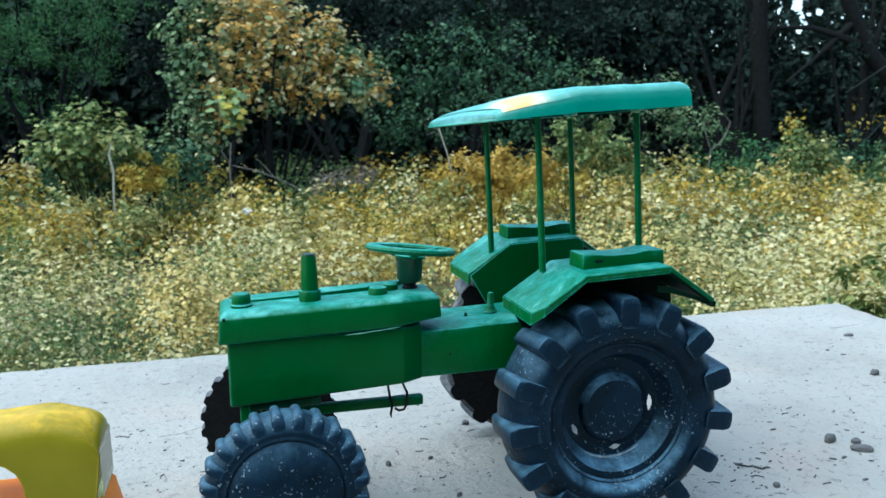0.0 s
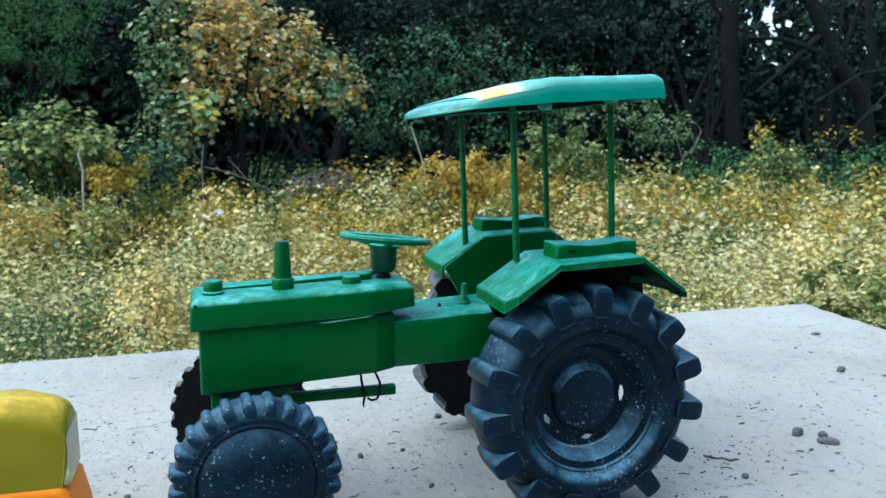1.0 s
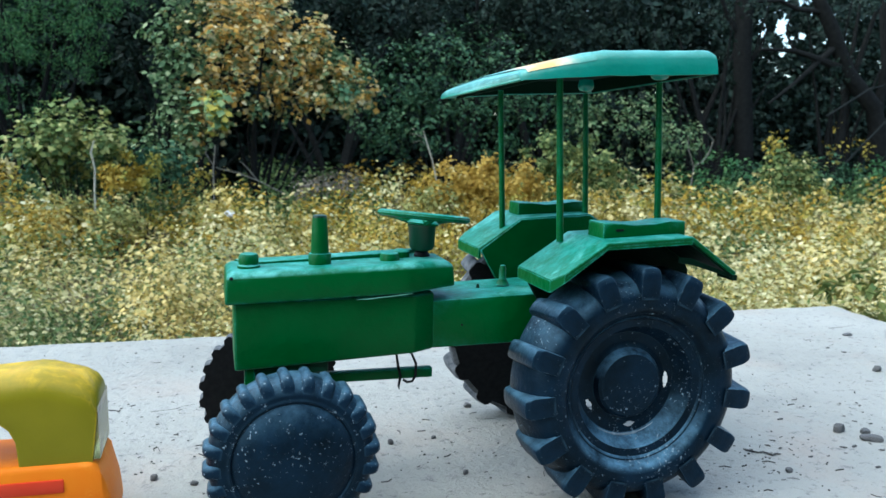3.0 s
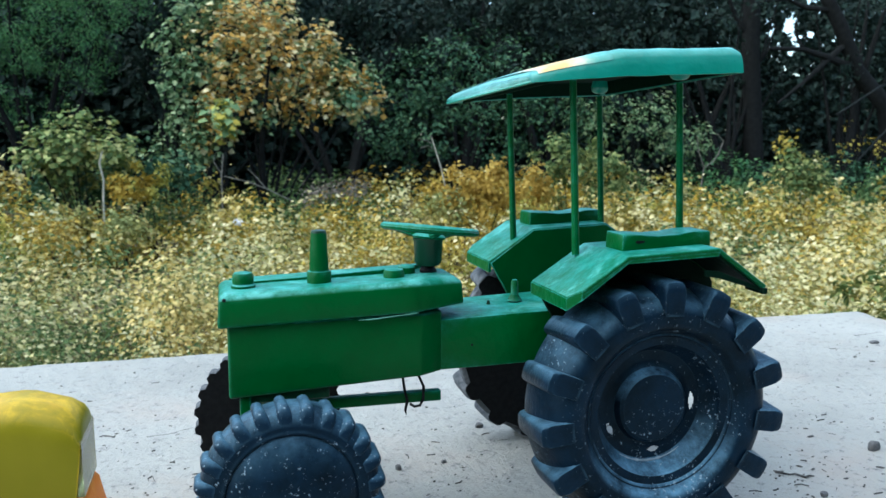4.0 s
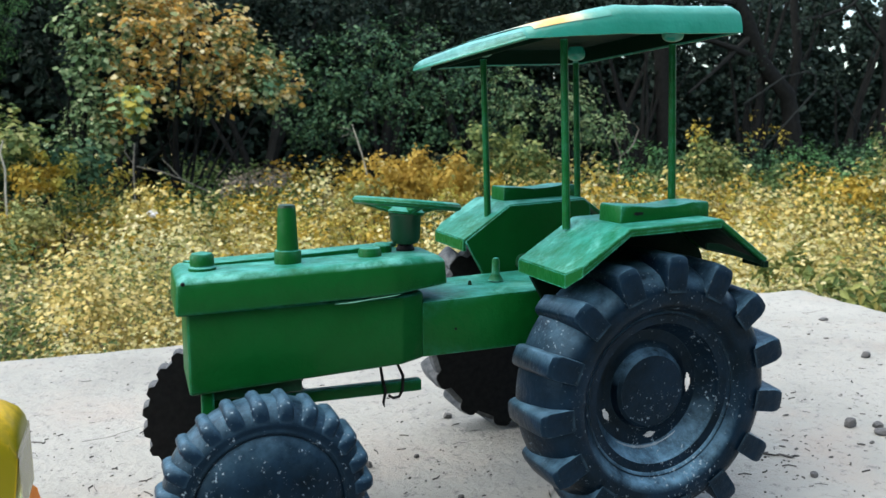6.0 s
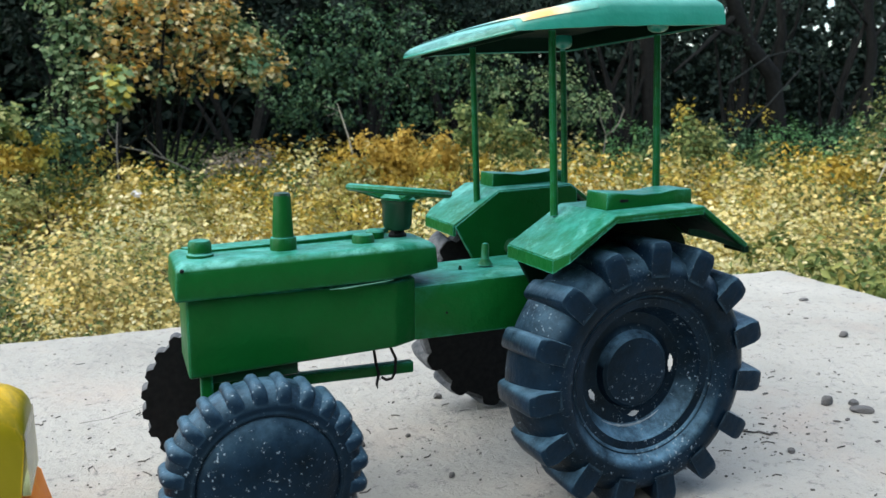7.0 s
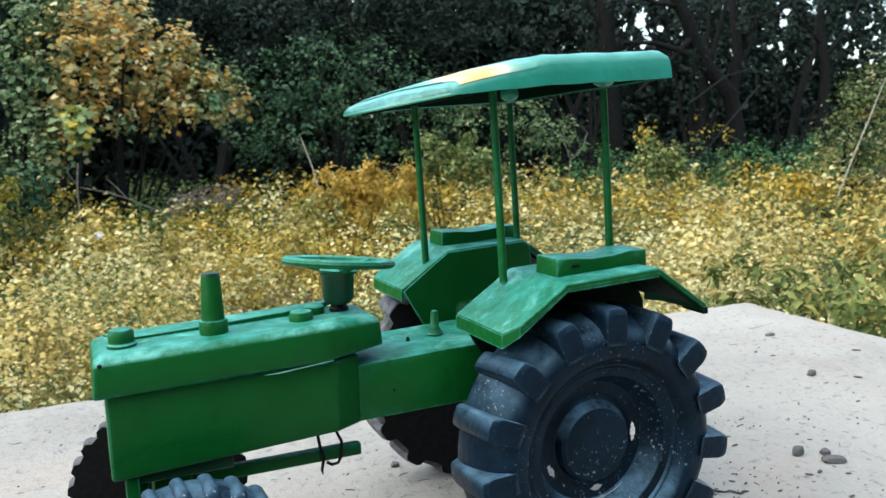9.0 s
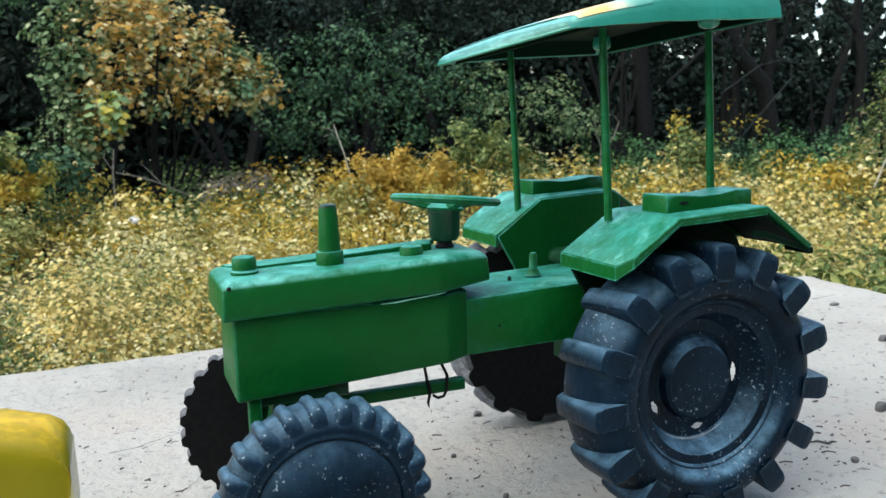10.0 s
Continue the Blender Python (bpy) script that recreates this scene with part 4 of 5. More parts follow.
# ---- toy truck ----
def toy_truck():
    tr = thing("toy_truck", (-0.32, -0.065, 0), "yellow and orange plastic toy truck with a red stripe", "toy truck")
    yn, yf = -0.097, -0.061
    bm = bmesh.new()
    # orange body with a bulging nose
    prism_xz(bm, [(-0.420, 0.0166), (-0.264, 0.0166), (-0.261, 0.024), (-0.2625, 0.038), (-0.266, 0.050), (-0.2685, 0.0555), (-0.420, 0.0555)], yn - 0.002, yf + 0.002)
    bevel(bm, 0.004, 3)
    body = part("body", bm, ORANGE, tr, "orange lower body")
    bm = bmesh.new()
    box(bm, -0.420, -0.281, yn - 0.0028, yn - 0.0015, 0.0430, 0.0490)
    bevel(bm, 0.0005, 2)
    part("stripe", bm, RED, body, "red moulded stripe")
    # cab: one moulded shell with a rounded roof and an arched side window
    bm = bmesh.new()
    rings = []
    for x, zl, zt in ((-0.2668, 0.0770, 0.0812), (-0.2676, 0.0700, 0.0850), (-0.2695, 0.0545, 0.0882), (-0.2735, 0.0545, 0.0908), (-0.2800, 0.0545, 0.0928), (-0.2870, 0.0545, 0.0950), (-0.2920, 0.0545, 0.0955),
                      (-0.2985, 0.0545, 0.0950), (-0.2995, 0.0660, 0.0949), (-0.3020, 0.0715, 0.0947), (-0.3065, 0.0755, 0.0944), (-0.3130, 0.0775, 0.0940), (-0.345, 0.0780, 0.0934), (-0.400, 0.0780, 0.0925)):
        near = [(x, yn, zl), (x, yn, max(zl, zt - 0.0115)), (x, yn + 0.0012, zt - 0.0065), (x, yn + 0.0042, zt - 0.0026), (x, yn + 0.0095, zt - 0.0004), (x, yn + 0.0130, zt)]
        far = [(x, yf, zl), (x, yf, max(zl, zt - 0.0115)), (x, yf - 0.0012, zt - 0.0065), (x, yf - 0.0042, zt - 0.0026), (x, yf - 0.0095, zt - 0.0004), (x, yf - 0.0130, zt)]
        rings.append(near + far[::-1])
    loft(bm, rings)
    cab = part("cab", bm, YELLOW, tr, "mustard yellow moulded cab with an open arched side window", sharp=55)
    bm = bmesh.new()
    prism_xz(bm, [(-0.2690, 0.0555), (-0.2664, 0.0555), (-0.2668, 0.0790), (-0.2692, 0.0790)], yn + 0.0015, yf - 0.0015)
    part("windscreen", bm, SCREEN, cab, "pale translucent windscreen")
    tr.scale = (1.1, 1.1, 1.1)
    tr.location = (-0.3294, -0.0239, -0.0182)


toy_truck()


# ---- pebbles and debris on the slab ----
def pebble_mesh(seed, flat=0.6, long=1.0):
    """A broken stone chip: a lump cut by a few planes."""
    rng = random.Random(seed)
    bm = bmesh.new()
    bmesh.ops.create_icosphere(bm, subdivisions=3, radius=1.0)
    cuts = []
    for _ in range(9):
        n = Vector((rng.gauss(0, 1), rng.gauss(0, 1), rng.gauss(0, 0.8))).normalized()
        cuts.append((n, rng.uniform(0.62, 0.9)))
    for v in bm.verts:
        for n, d in cuts:
            over = v.co.dot(n) - d
            if over > 0:
                v.co -= n * over
        v.co *= 1 + 0.07 * noise.noise(v.co * 3.1 + Vector((seed * 3.1, 0, 0)))
        v.co = Vector((v.co.x * long, v.co.y * 0.8, max(v.co.z, -0.55) * flat))
    me = bpy.data.meshes.new("pebble")
    finish(bm, me, 24)
    me.materials.append(PEBBLE)
    return me


PEBBLES = [pebble_mesh(1, 0.85), pebble_mesh(5, 0.75), pebble_mesh(8, 0.8), pebble_mesh(3, 0.34, 1.0)]
for x, y, r, k, turn in ((0.2045, -0.0085, 0.0050, 0, 0.3), (0.2190, -0.0170, 0.0042, 1, 1.2), (0.2150, -0.0275, 0.0078, 3, -0.4), (0.3505, 0.1125, 0.0050, 2, 0.8), (0.4235, 0.2300, 0.0056, 3, 0.2), (0.122, -0.061, 0.0028, 1, 0.5),
                         (-0.107, 0.038, 0.0026, 0, 2.0), (-0.077, 0.041, 0.002, 2, 0.9), (-0.036, 0.097, 0.0035, 1, 2.6), (-0.252, 0.014, 0.0030, 2, 1.9), (-0.073, -0.019, 0.0022, 0, 0.7), (0.019, 0.119, 0.003, 1, 1.1), (-0.229, 0.001, 0.0024, 2, 0.1)):
    p = new("pebble", PEBBLES[k])
    p.matrix_world = Matrix.Translation((x, y, r * (0.17 if k == 3 else 0.40))) @ Euler((0, 0, turn)).to_matrix().to_4x4() @ Matrix.Scale(r, 4)
    tagged(p, "flat pale grey stone flake lying on the concrete" if k == 3 else "small angular grey stone lying on the concrete", "pebble", "pebbles on the slab")
# dark chips of bark, each lying by itself
CHIPS = [pebble_mesh(21 + k, 0.4, 1.7) for k in range(3)]
for me in CHIPS:
    me.materials.clear()
    me.materials.append(DEBRIS)
for i, (x, y, r) in enumerate(((0.187, 0.036, 0.0016), (0.180, 0.022, 0.0024), (0.137, -0.021, 0.0019), (0.142, -0.027, 0.0018), (0.134, -0.035, 0.0020), (0.152, -0.044, 0.0018), (0.185, -0.035, 0.0022), (0.194, -0.035, 0.0025), (0.207, -0.045, 0.0019), (0.182, -0.068, 0.0022),
                               (0.448, 0.148, 0.0034), (0.364, 0.189, 0.0026), (0.368, 0.172, 0.0023), (0.326, 0.046, 0.0020), (0.377, 0.088, 0.0034), (0.217, 0.043, 0.0016), (0.146, -0.013, 0.0014), (0.239, -0.001, 0.0017), (0.231, 0.006, 0.0016), (0.262, 0.035, 0.0016), (0.280, 0.113, 0.0015))):
    p = new("bark_chip", CHIPS[i % 3])
    p.matrix_world = Matrix.Translation((x, y, r * 0.18)) @ Euler((0, 0, (-0.4, 0.15, -0.7, 0.5)[i % 4])).to_matrix().to_4x4() @ Matrix.Scale(r * 0.72, 4)
    tagged(p, "dark flat chip of bark lying on the concrete", "debris", "bark chips on the slab")
bm = bmesh.new()
tube(bm, [(0.116, -0.0255, 0.0006), (0.1195, -0.0290, 0.0009), (0.123, -0.0308, 0.0006), (0.1255, -0.0312, 0.0010), (0.129, -0.0368, 0.0007), (0.133, -0.0362, 0.0012)], [0.0004, 0.0006, 0.0005, 0.0006, 0.0008, 0.0003], 6)
tagged(part("twig", bm, DEBRIS), "short bent dark twig lying on the concrete", "twig")


def debris():
    rng = random.Random(11)
    bm = bmesh.new()
    for i in range(900):
        if i % 3:
            x, y = rng.uniform(-0.75, 0.5), rng.uniform(-0.2, 0.33)
        else:
            cx, cy, sp = rng.choice(((0.02, 0.05, 0.03), (0.10, -0.06, 0.03), (-0.09, 0.02, 0.03), (-0.28, 0.13, 0.03), (0.06, 0.13, 0.04), (0.14, -0.03, 0.02), (-0.24, 0.05, 0.03), (0.25, 0.05, 0.05)))
            x, y = rng.gauss(cx, sp), rng.gauss(cy, sp * 0.7)
        a, ln = rng.gauss(0.25, 0.7), rng.choice((0.0004, 0.0004, 0.0005, 0.0006, 0.0007, 0.0009, 0.0013, 0.0028)) * rng.uniform(0.6, 1.5)
        w = rng.uniform(0.0001, 0.00055) if ln < 0.0013 else rng.uniform(0.0001, 0.0003)
        c, s = math.cos(a), math.sin(a)
        bend = rng.uniform(-0.5, 0.5) * ln
        ring0 = [(x - c * ln - s * w, y - s * ln + c * w, 0.0), (x + bend * s - s * w, y - bend * c + c * w, 0.0), (x + c * ln - s * w * 0.4, y + s * ln + c * w * 0.4, 0.0), (x + c * ln + s * w, y + s * ln - c * w, 0.0), (x + bend * s + s * w, y - bend * c - c * w, 0.0), (x - c * ln + s * w, y - s * ln - c * w, 0.0)]
        h = rng.uniform(0.0001, 0.0008)
        loft(bm, [[(p[0], p[1], -0.0002) for p in ring0], [(p[0], p[1], h) for p in ring0]])
    d = part("debris", bm, DEBRIS)
    tagged(d, "scattered dark bits of twig and grit on the concrete", "debris", kind="stuff")


debris()


# ---- field of weeds ----
def field_top(x, y):
    """Height of the weed tops."""
    return np.where(y > 4.5, -0.50 + 0.075 * np.clip(y - 4.5, 0, 4.5), -0.50)


def weeds():
    """Domed plants of three kinds: pale flowering ones, ochre ones and plain green ones."""
    rng = np.random.default_rng(3)
    K = 2900
    ang = np.radians(rng.uniform(-24, 68, K))
    r = np.exp(rng.uniform(math.log(0.9), math.log(11.5), K))
    K2 = 3000
    ang = np.concatenate([ang, np.radians(rng.uniform(66, 338, K2))])
    r = np.concatenate([r, np.sqrt(rng.uniform(1.2 ** 2, 7.5 ** 2, K2))])
    px, py = -0.2 + r * np.sin(ang), -0.45 + r * np.cos(ang)
    ok = (py < 9.4) & ~((px < 0.66) & (px > -1.75) & (py < 0.52) & (py > -1.75))
    px, py, r = px[ok], py[ok], r[ok]
    K = len(px)
    lump = np.array([noise.noise((a * 0.9, b * 0.9, 7.0)) for a, b in zip(px, py)])
    kind_n = np.array([noise.noise((a * 0.55 + 3, b * 0.55, 2.0)) + 0.75 * noise.noise((a * 1.7, b * 1.7, 5.0)) for a, b in zip(px, py)]) + rng.normal(0, 0.025, K)
    kind_n -= 0.15 * np.clip((0.7 - px) / 1.2, 0, 1)
    # ochre gathers at the back and to the side, flowers in front
    back = np.clip((py - 3.6) / 3.0, 0, 1)
    kind = np.where(kind_n > 0.34 - 0.38 * back, 1, np.where(kind_n < -0.14 + 0.06 * back, 2, 0))
    top = field_top(px, py) + 0.22 * lump + rng.normal(0, 0.07, K) + np.where(kind == 2, -0.07, np.where(kind == 0, 0.03, 0))
    rad = (0.085 + 0.024 * r) * rng.uniform(0.65, 1.4, K)
    hgt = np.minimum(0.42, 0.20 + 1.0 * rad)
    thick = [noise.noise((a * 1.3 + 9, b * 1.3, 1.0)) for a, b in zip(px, py)]
    leaves = {0: [], 1: [], 2: []}
    flowers = []
    for i in range(K):
        kd = int(kind[i])
        s = max(0.014, 0.0058 * r[i])
        n1 = int(np.clip(78 * (rad[i] / 0.16) ** 2 * (0.026 / s) ** 1.4, 40, 150))
        u = rng.normal(size=(n1, 3))
        u /= np.linalg.norm(u, axis=1)[:, None]
        u[:, 2] = np.abs(u[:, 2])
        sh = rng.uniform(0.55, 1.05, (n1, 1))
        p = u * sh * (rad[i], rad[i], hgt[i]) + rng.normal(0, 0.012, (n1, 3))
        p += (px[i], py[i], top[i] - hgt[i])
        leaves[kd].append((p, s * rng.uniform(0.7, 1.7, n1), u))
        drift = 1 + 1.2 * math.exp(-((px[i] - 1.8) / 1.3) ** 2 - ((py[i] - 4.4) / 1.6) ** 2)
        n2 = int({0: 66, 1: 11, 2: 3}[kd] * drift * np.clip(rad[i] / 0.15, 0.6, 1.6) * rng.uniform(0.5, 1.4) * np.clip(1.0 + 2.2 * thick[i], 0.15, 1.9) * np.clip(1.55 - 0.16 * r[i], 0.45, 1.3))
        c = rng.normal(size=(max(3, n2 // 9), 3))
        c /= np.linalg.norm(c, axis=1)[:, None]
        c[:, 2] = np.abs(c[:, 2]) + 0.25
        c /= np.linalg.norm(c, axis=1)[:, None]
        v = c[rng.integers(0, len(c), n2)] + rng.normal(0, 0.17, (n2, 3))
        q = v * 1.06 * (rad[i], rad[i], hgt[i]) + (px[i], py[i], top[i] - hgt[i])
        flowers.append((q, max(0.0100, 0.0060 * r[i]) * rng.uniform(0.6, 1.3, n2), v))
    for kd, nm, mt, lb in ((0, "flowering_weeds", WEED_LEAF, "dense pale green flowering weeds filling the field"),
                           (1, "ochre_weeds", OCHRE_LEAF, "ochre dried weeds in drifts across the field"),
                           (2, "green_weeds", GREEN_WEED, "darker green weeds in clumps across the field")):
        me = leaf_mesh(nm, *[np.concatenate([q[j] for q in leaves[kd]]) for j in (0, 1)], slim=0.5, seed=5 + kd, out=np.concatenate([q[2] for q in leaves[kd]]))
        me.materials.append(mt)
        tagged(new(nm, me), lb, "weeds", kind="stuff")
    me = leaf_mesh("weed_flowers", *[np.concatenate([q[j] for q in flowers]) for j in (0, 1)], slim=0.95, seed=9, out=np.concatenate([q[2] for q in flowers]))
    me.materials.append(FLOWER)
    tagged(new("weed_flowers", me), "tiny cream flowers on the weeds", "flowers", kind="stuff")
    # stems
    rr = random.Random(4)
    verts, faces = [], []
    for i in range(K):
        if r[i] > 3.2:
            continue
        for _ in range(6):
            bx, by = px[i] + rr.gauss(0, 0.03), py[i] + rr.gauss(0, 0.03)
            tx, ty = px[i] + rr.gauss(0, rad[i] * 0.6), py[i] + rr.gauss(0, rad[i] * 0.6)
            w = 0.0012
            b0 = len(verts)
            for k in range(3):
                a = k * 2.094
                verts.append((bx + w * math.cos(a), by + w * math.sin(a), GROUND_Z - 0.05))
                verts.append((tx + w * 0.5 * math.cos(a), ty + w * 0.5 * math.sin(a), top[i] - 0.02))
            for k in range(3):
                j = (k + 1) % 3
                faces.append((b0 + 2 * k, b0 + 2 * j, b0 + 2 * j + 1, b0 + 2 * k + 1))
    me = bpy.data.meshes.new("weed_stems")
    me.from_pydata(verts, [], faces)
    me.materials.append(BROAD_LEAF)
    tagged(new("weed_stems", me), "thin green stems of the nearest weeds", "stems", kind="stuff")


weeds()


def plant(name, label, category, base, clumps, leaf, leaf_mat, n, seed, up=0.4, droop=0.2, slim=0.6, trunk_r=0.03, bark=None, group="", twigs=10, tuft=42, tuft_r=0.0, lift=0.0):
    """A shrub or tree. clumps: (x, y, z, radius) of the masses of leaves, from which many small clumps are drawn."""
    rng = np.random.default_rng(seed)
    rr = random.Random(seed)
    th = thing(name, base, label, category, group)
    cl = np.array(clumps, float)
    wgt = cl[:, 3] ** 2
    wgt /= wgt.sum()
    m = max(8, int(n / tuft))
    pick = rng.choice(len(cl), m, p=wgt)
    d = rng.normal(size=(m, 3))
    d /= np.linalg.norm(d, axis=1)[:, None]
    cen = cl[pick, :3] + d * (cl[pick, 3] * rng.uniform(0.3, 1.1, m) ** 0.6)[:, None]
    sub = np.full(m, tuft_r / 0.62) if tuft_r else cl[pick, 3] * 0.08 + leaf * 0.9
    k = rng.integers(0, m, n)
    pos = cen[k] + rng.normal(size=(n, 3)) * (sub[k] * 0.62)[:, None]
    out = pos - cl[pick[k], :3]
    out /= np.linalg.norm(out, axis=1)[:, None] + 1e-6
    out = 0.6 * out + 0.4 * (pos - cen[k]) / (np.linalg.norm(pos - cen[k], axis=1)[:, None] + 1e-6)
    out[:, 2] += lift
    me = leaf_mesh("crown", pos, leaf * rng.uniform(0.6, 1.4, n), up, slim, seed + 1, droop, out)
    me.materials.append(leaf_mat)
    ob = new("crown", me)
    ob.parent = th
    ob.matrix_parent_inverse = th.matrix_world.inverted()
    bm = bmesh.new()
    b = Vector(base)
    for j in range(twigs):
        t = Vector(cen[rr.randrange(m)])
        mid = b.lerp(t, 0.45) + Vector((rr.gauss(0, 0.06), rr.gauss(0, 0.06), 0.05)) * (t - b).length * 0.5
        r0 = trunk_r * (1.0 if j == 0 else 0.45)
        tube(bm, [b, b.lerp(mid, 0.5) + Vector((rr.gauss(0, 0.02), 0, 0)), mid, t], [r0, r0 * 0.85, r0 * 0.55, r0 * 0.12], 7)
    if trunk_r < 0.015:
        tagged(part("branchwork", bm, bark or BARK, th), "thin dark stems branching from the base", kind="stuff")
    else:
        part("trunk", bm, bark or BARK, th)
    return th


def far_plants():
    g = GROUND_Z
    # bush with autumn leaves
    plant("autumn_bush", "round bush with cream and orange leaves, green where shaded", "bush", (0.2, 8.3, g),
          [(0.25, 8.2, 1.05, 0.45), (0.65, 8.2, 0.80, 0.34), (0.95, 8.2, 0.65, 0.30), (1.20, 8.3, 0.66, 0.26), (1.38, 8.3, 0.58, 0.14), (0.75, 8.3, 1.10, 0.26), (-0.15, 8.2, 1.10, 0.42), (0.15, 8.1, 0.60, 0.30), (-0.02, 8.1, 1.36, 0.34),
           (0.33, 8.3, 1.34, 0.30), (0.85, 8.3, 1.05, 0.22), (1.1, 8.3, 0.9, 0.2), (0.55, 8.2, 0.50, 0.22), (-0.30, 8.1, 0.55, 0.28), (-0.40, 8.05, 0.20, 0.20), (-0.20, 8.05, 0.25, 0.16)],
          0.058, BUSH_LEAF, 5200, 21, 0.3, 0.6, 1.0, 0.05, tuft=7, tuft_r=0.040, lift=0.8)
    plant("broadleaf_shrub", "low shrub with yellowish green leaves at the edge of the field", "shrub", (-1.35, 6.9, g),
          [(-1.40, 6.8, 0.14, 0.22), (-1.15, 6.8, 0.14, 0.20), (-1.65, 6.8, 0.08, 0.18), (-1.34, 6.8, 0.36, 0.09), (-1.00, 6.9, 0.08, 0.14), (-1.52, 6.8, 0.22, 0.14), (-1.5, 6.95, -0.12, 0.22), (-1.15, 6.95, -0.10, 0.20)],
          0.056, SHRUB_LEAF, 1700, 22, 0.35, 0.4, 0.8, 0.02, tuft=7, tuft_r=0.036, lift=0.8)
    for x, y, z in ((-1.12, 6.1, -0.42), (-0.95, 6.05, -0.45), (-1.35, 6.1, -0.44), (1.45, 5.5, -0.30), (1.32, 5.5, -0.36), (-0.22, 6.55, -0.40)):
        plant("weed_clump", "leafy weeds round the foot of a dry stick", "weed", (x, y, g), [(x, y, z, 0.13), (x + 0.1, y, z - 0.06, 0.12), (x - 0.1, y, z - 0.05, 0.12)], 0.034, WEED_LEAF, 520, int(90 + x * 10), trunk_r=0.010, twigs=6, tuft=12, tuft_r=0.03, lift=0.5, group="weed clumps")
    plant("low_bush", "dark green undergrowth behind the low shrub", "bush", (-1.2, 7.3, g),
          [(-1.6, 7.2, -0.10, 0.24), (-1.2, 7.2, -0.12, 0.24), (-0.85, 7.2, -0.05, 0.24), (-0.6, 7.3, -0.10, 0.20)], 0.062, MID_LEAF, 1300, 36, tuft=8, tuft_r=0.045, lift=0.4)
    plant("vine_bush", "dark green climbing shrub beside the autumn bush", "bush", (-0.75, 8.3, g),
          [(-0.62, 8.1, 1.05, 0.24), (-0.66, 8.1, 0.70, 0.22), (-0.55, 8.1, 0.35, 0.24), (-0.50, 8.1, 1.40, 0.24), (-0.25, 8.0, 1.50, 0.14), (-0.45, 7.95, 0.85, 0.18), (-0.40, 7.9, 0.10, 0.18), (-0.70, 8.2, 0.0, 0.22), (0.25, 8.05, 0.40, 0.12),
           (0.75, 8.1, 1.12, 0.10), (1.05, 8.15, 0.98, 0.12), (1.30, 8.15, 0.85, 0.10)], 0.056, VINE_LEAF, 2000, 23, 0.3, 0.4, 0.85, tuft=7, tuft_r=0.042, lift=0.7)
    plant("yellow_shrub", "sprig of large green and yellow leaves hanging before the bush", "shrub", (-0.20, 7.7, g),
          [(-0.16, 7.65, 0.46, 0.06), (-0.24, 7.65, 0.38, 0.08), (-0.12, 7.65, 0.32, 0.07), (-0.18, 7.65, 0.22, 0.05)], 0.095, SPRIG_LEAF, 110, 37, 0.2, 0.8, 0.7, 0.012, tuft=5, tuft_r=0.05, lift=0.9)
    plant("feathery_tree", "dark green tree with fine feathery leaves", "tree", (-2.4, 10.4, g),
          [(-2.6, 10.2, 1.9, 0.9), (-1.6, 10.2, 2.1, 0.7), (-3.3, 10.2, 1.4, 0.8), (-1.9, 10.3, 1.3, 0.6), (-2.5, 10.2, 0.8, 0.6)], 0.042, FEATHER_LEAF, 19000, 24, 0.5, 0.1, 0.3, 0.09)
    # middle shrubs
    plant("green_shrub", "bluish green shrub in front of the dark wood", "shrub", (2.5, 9.3, g),
          [(1.9, 9.2, 0.85, 0.45), (2.6, 9.2, 1.0, 0.55), (3.3, 9.2, 0.9, 0.55), (2.2, 9.2, 0.3, 0.5), (3.1, 9.2, 0.3, 0.5), (3.9, 9.2, 0.6, 0.5), (1.6, 9.2, 0.3, 0.35)], 0.06, MID_LEAF, 4300, 25, tuft=10, tuft_r=0.055, lift=0.4)
    plant("green_shrub", "low bluish green shrub under the wood", "shrub", (4.8, 9.3, g),
          [(4.4, 9.1, 0.3, 0.4), (5.1, 9.1, 0.35, 0.45), (4.2, 9.1, 0.65, 0.35), (5.7, 9.2, 0.1, 0.4)], 0.06, VINE_LEAF, 1500, 26, tuft=10, tuft_r=0.055, lift=0.4)
    # yellow-green weeds standing above the field
    weed = plant("tall_weed", "tall green weed with a yellow leafy tip", "weed", (4.7, 5.9, g),
                 [(4.60, 5.8, 0.06, 0.09), (4.62, 5.8, -0.08, 0.16), (4.80, 5.8, -0.04, 0.15), (4.92, 5.8, -0.14, 0.14), (4.72, 5.8, -0.22, 0.18)], 0.050, TALL_LEAF, 1000, 27, trunk_r=0.012, tuft=7, tuft_r=0.034, lift=0.5)
    rng = np.random.default_rng(270)
    p = rng.normal(size=(70, 3)) * (0.045, 0.045, 0.055) + (4.56, 5.8, 0.16)
    tip = leaf_mesh("yellow_tip", p, rng.uniform(0.025, 0.055, 70), 0.4, 0.6, 271)
    tip.materials.append(TIP_LEAF)
    ob = tagged(new("yellow_tip", tip), "yellow leaves at the top", kind="stuff")
    ob.parent, ob.matrix_parent_inverse = weed, weed.matrix_world.inverted()
    plant("tall_weed", "tall yellowish green weed at the back of the field", "weed", (2.75, 6.3, g),
          [(2.65, 6.2, 0.05, 0.18), (2.9, 6.2, 0.08, 0.18), (2.8, 6.2, -0.15, 0.28), (2.45, 6.2, -0.1, 0.2), (3.1, 6.2, -0.12, 0.2)], 0.045, TALL_LEAF, 2200, 28, trunk_r=0.012)
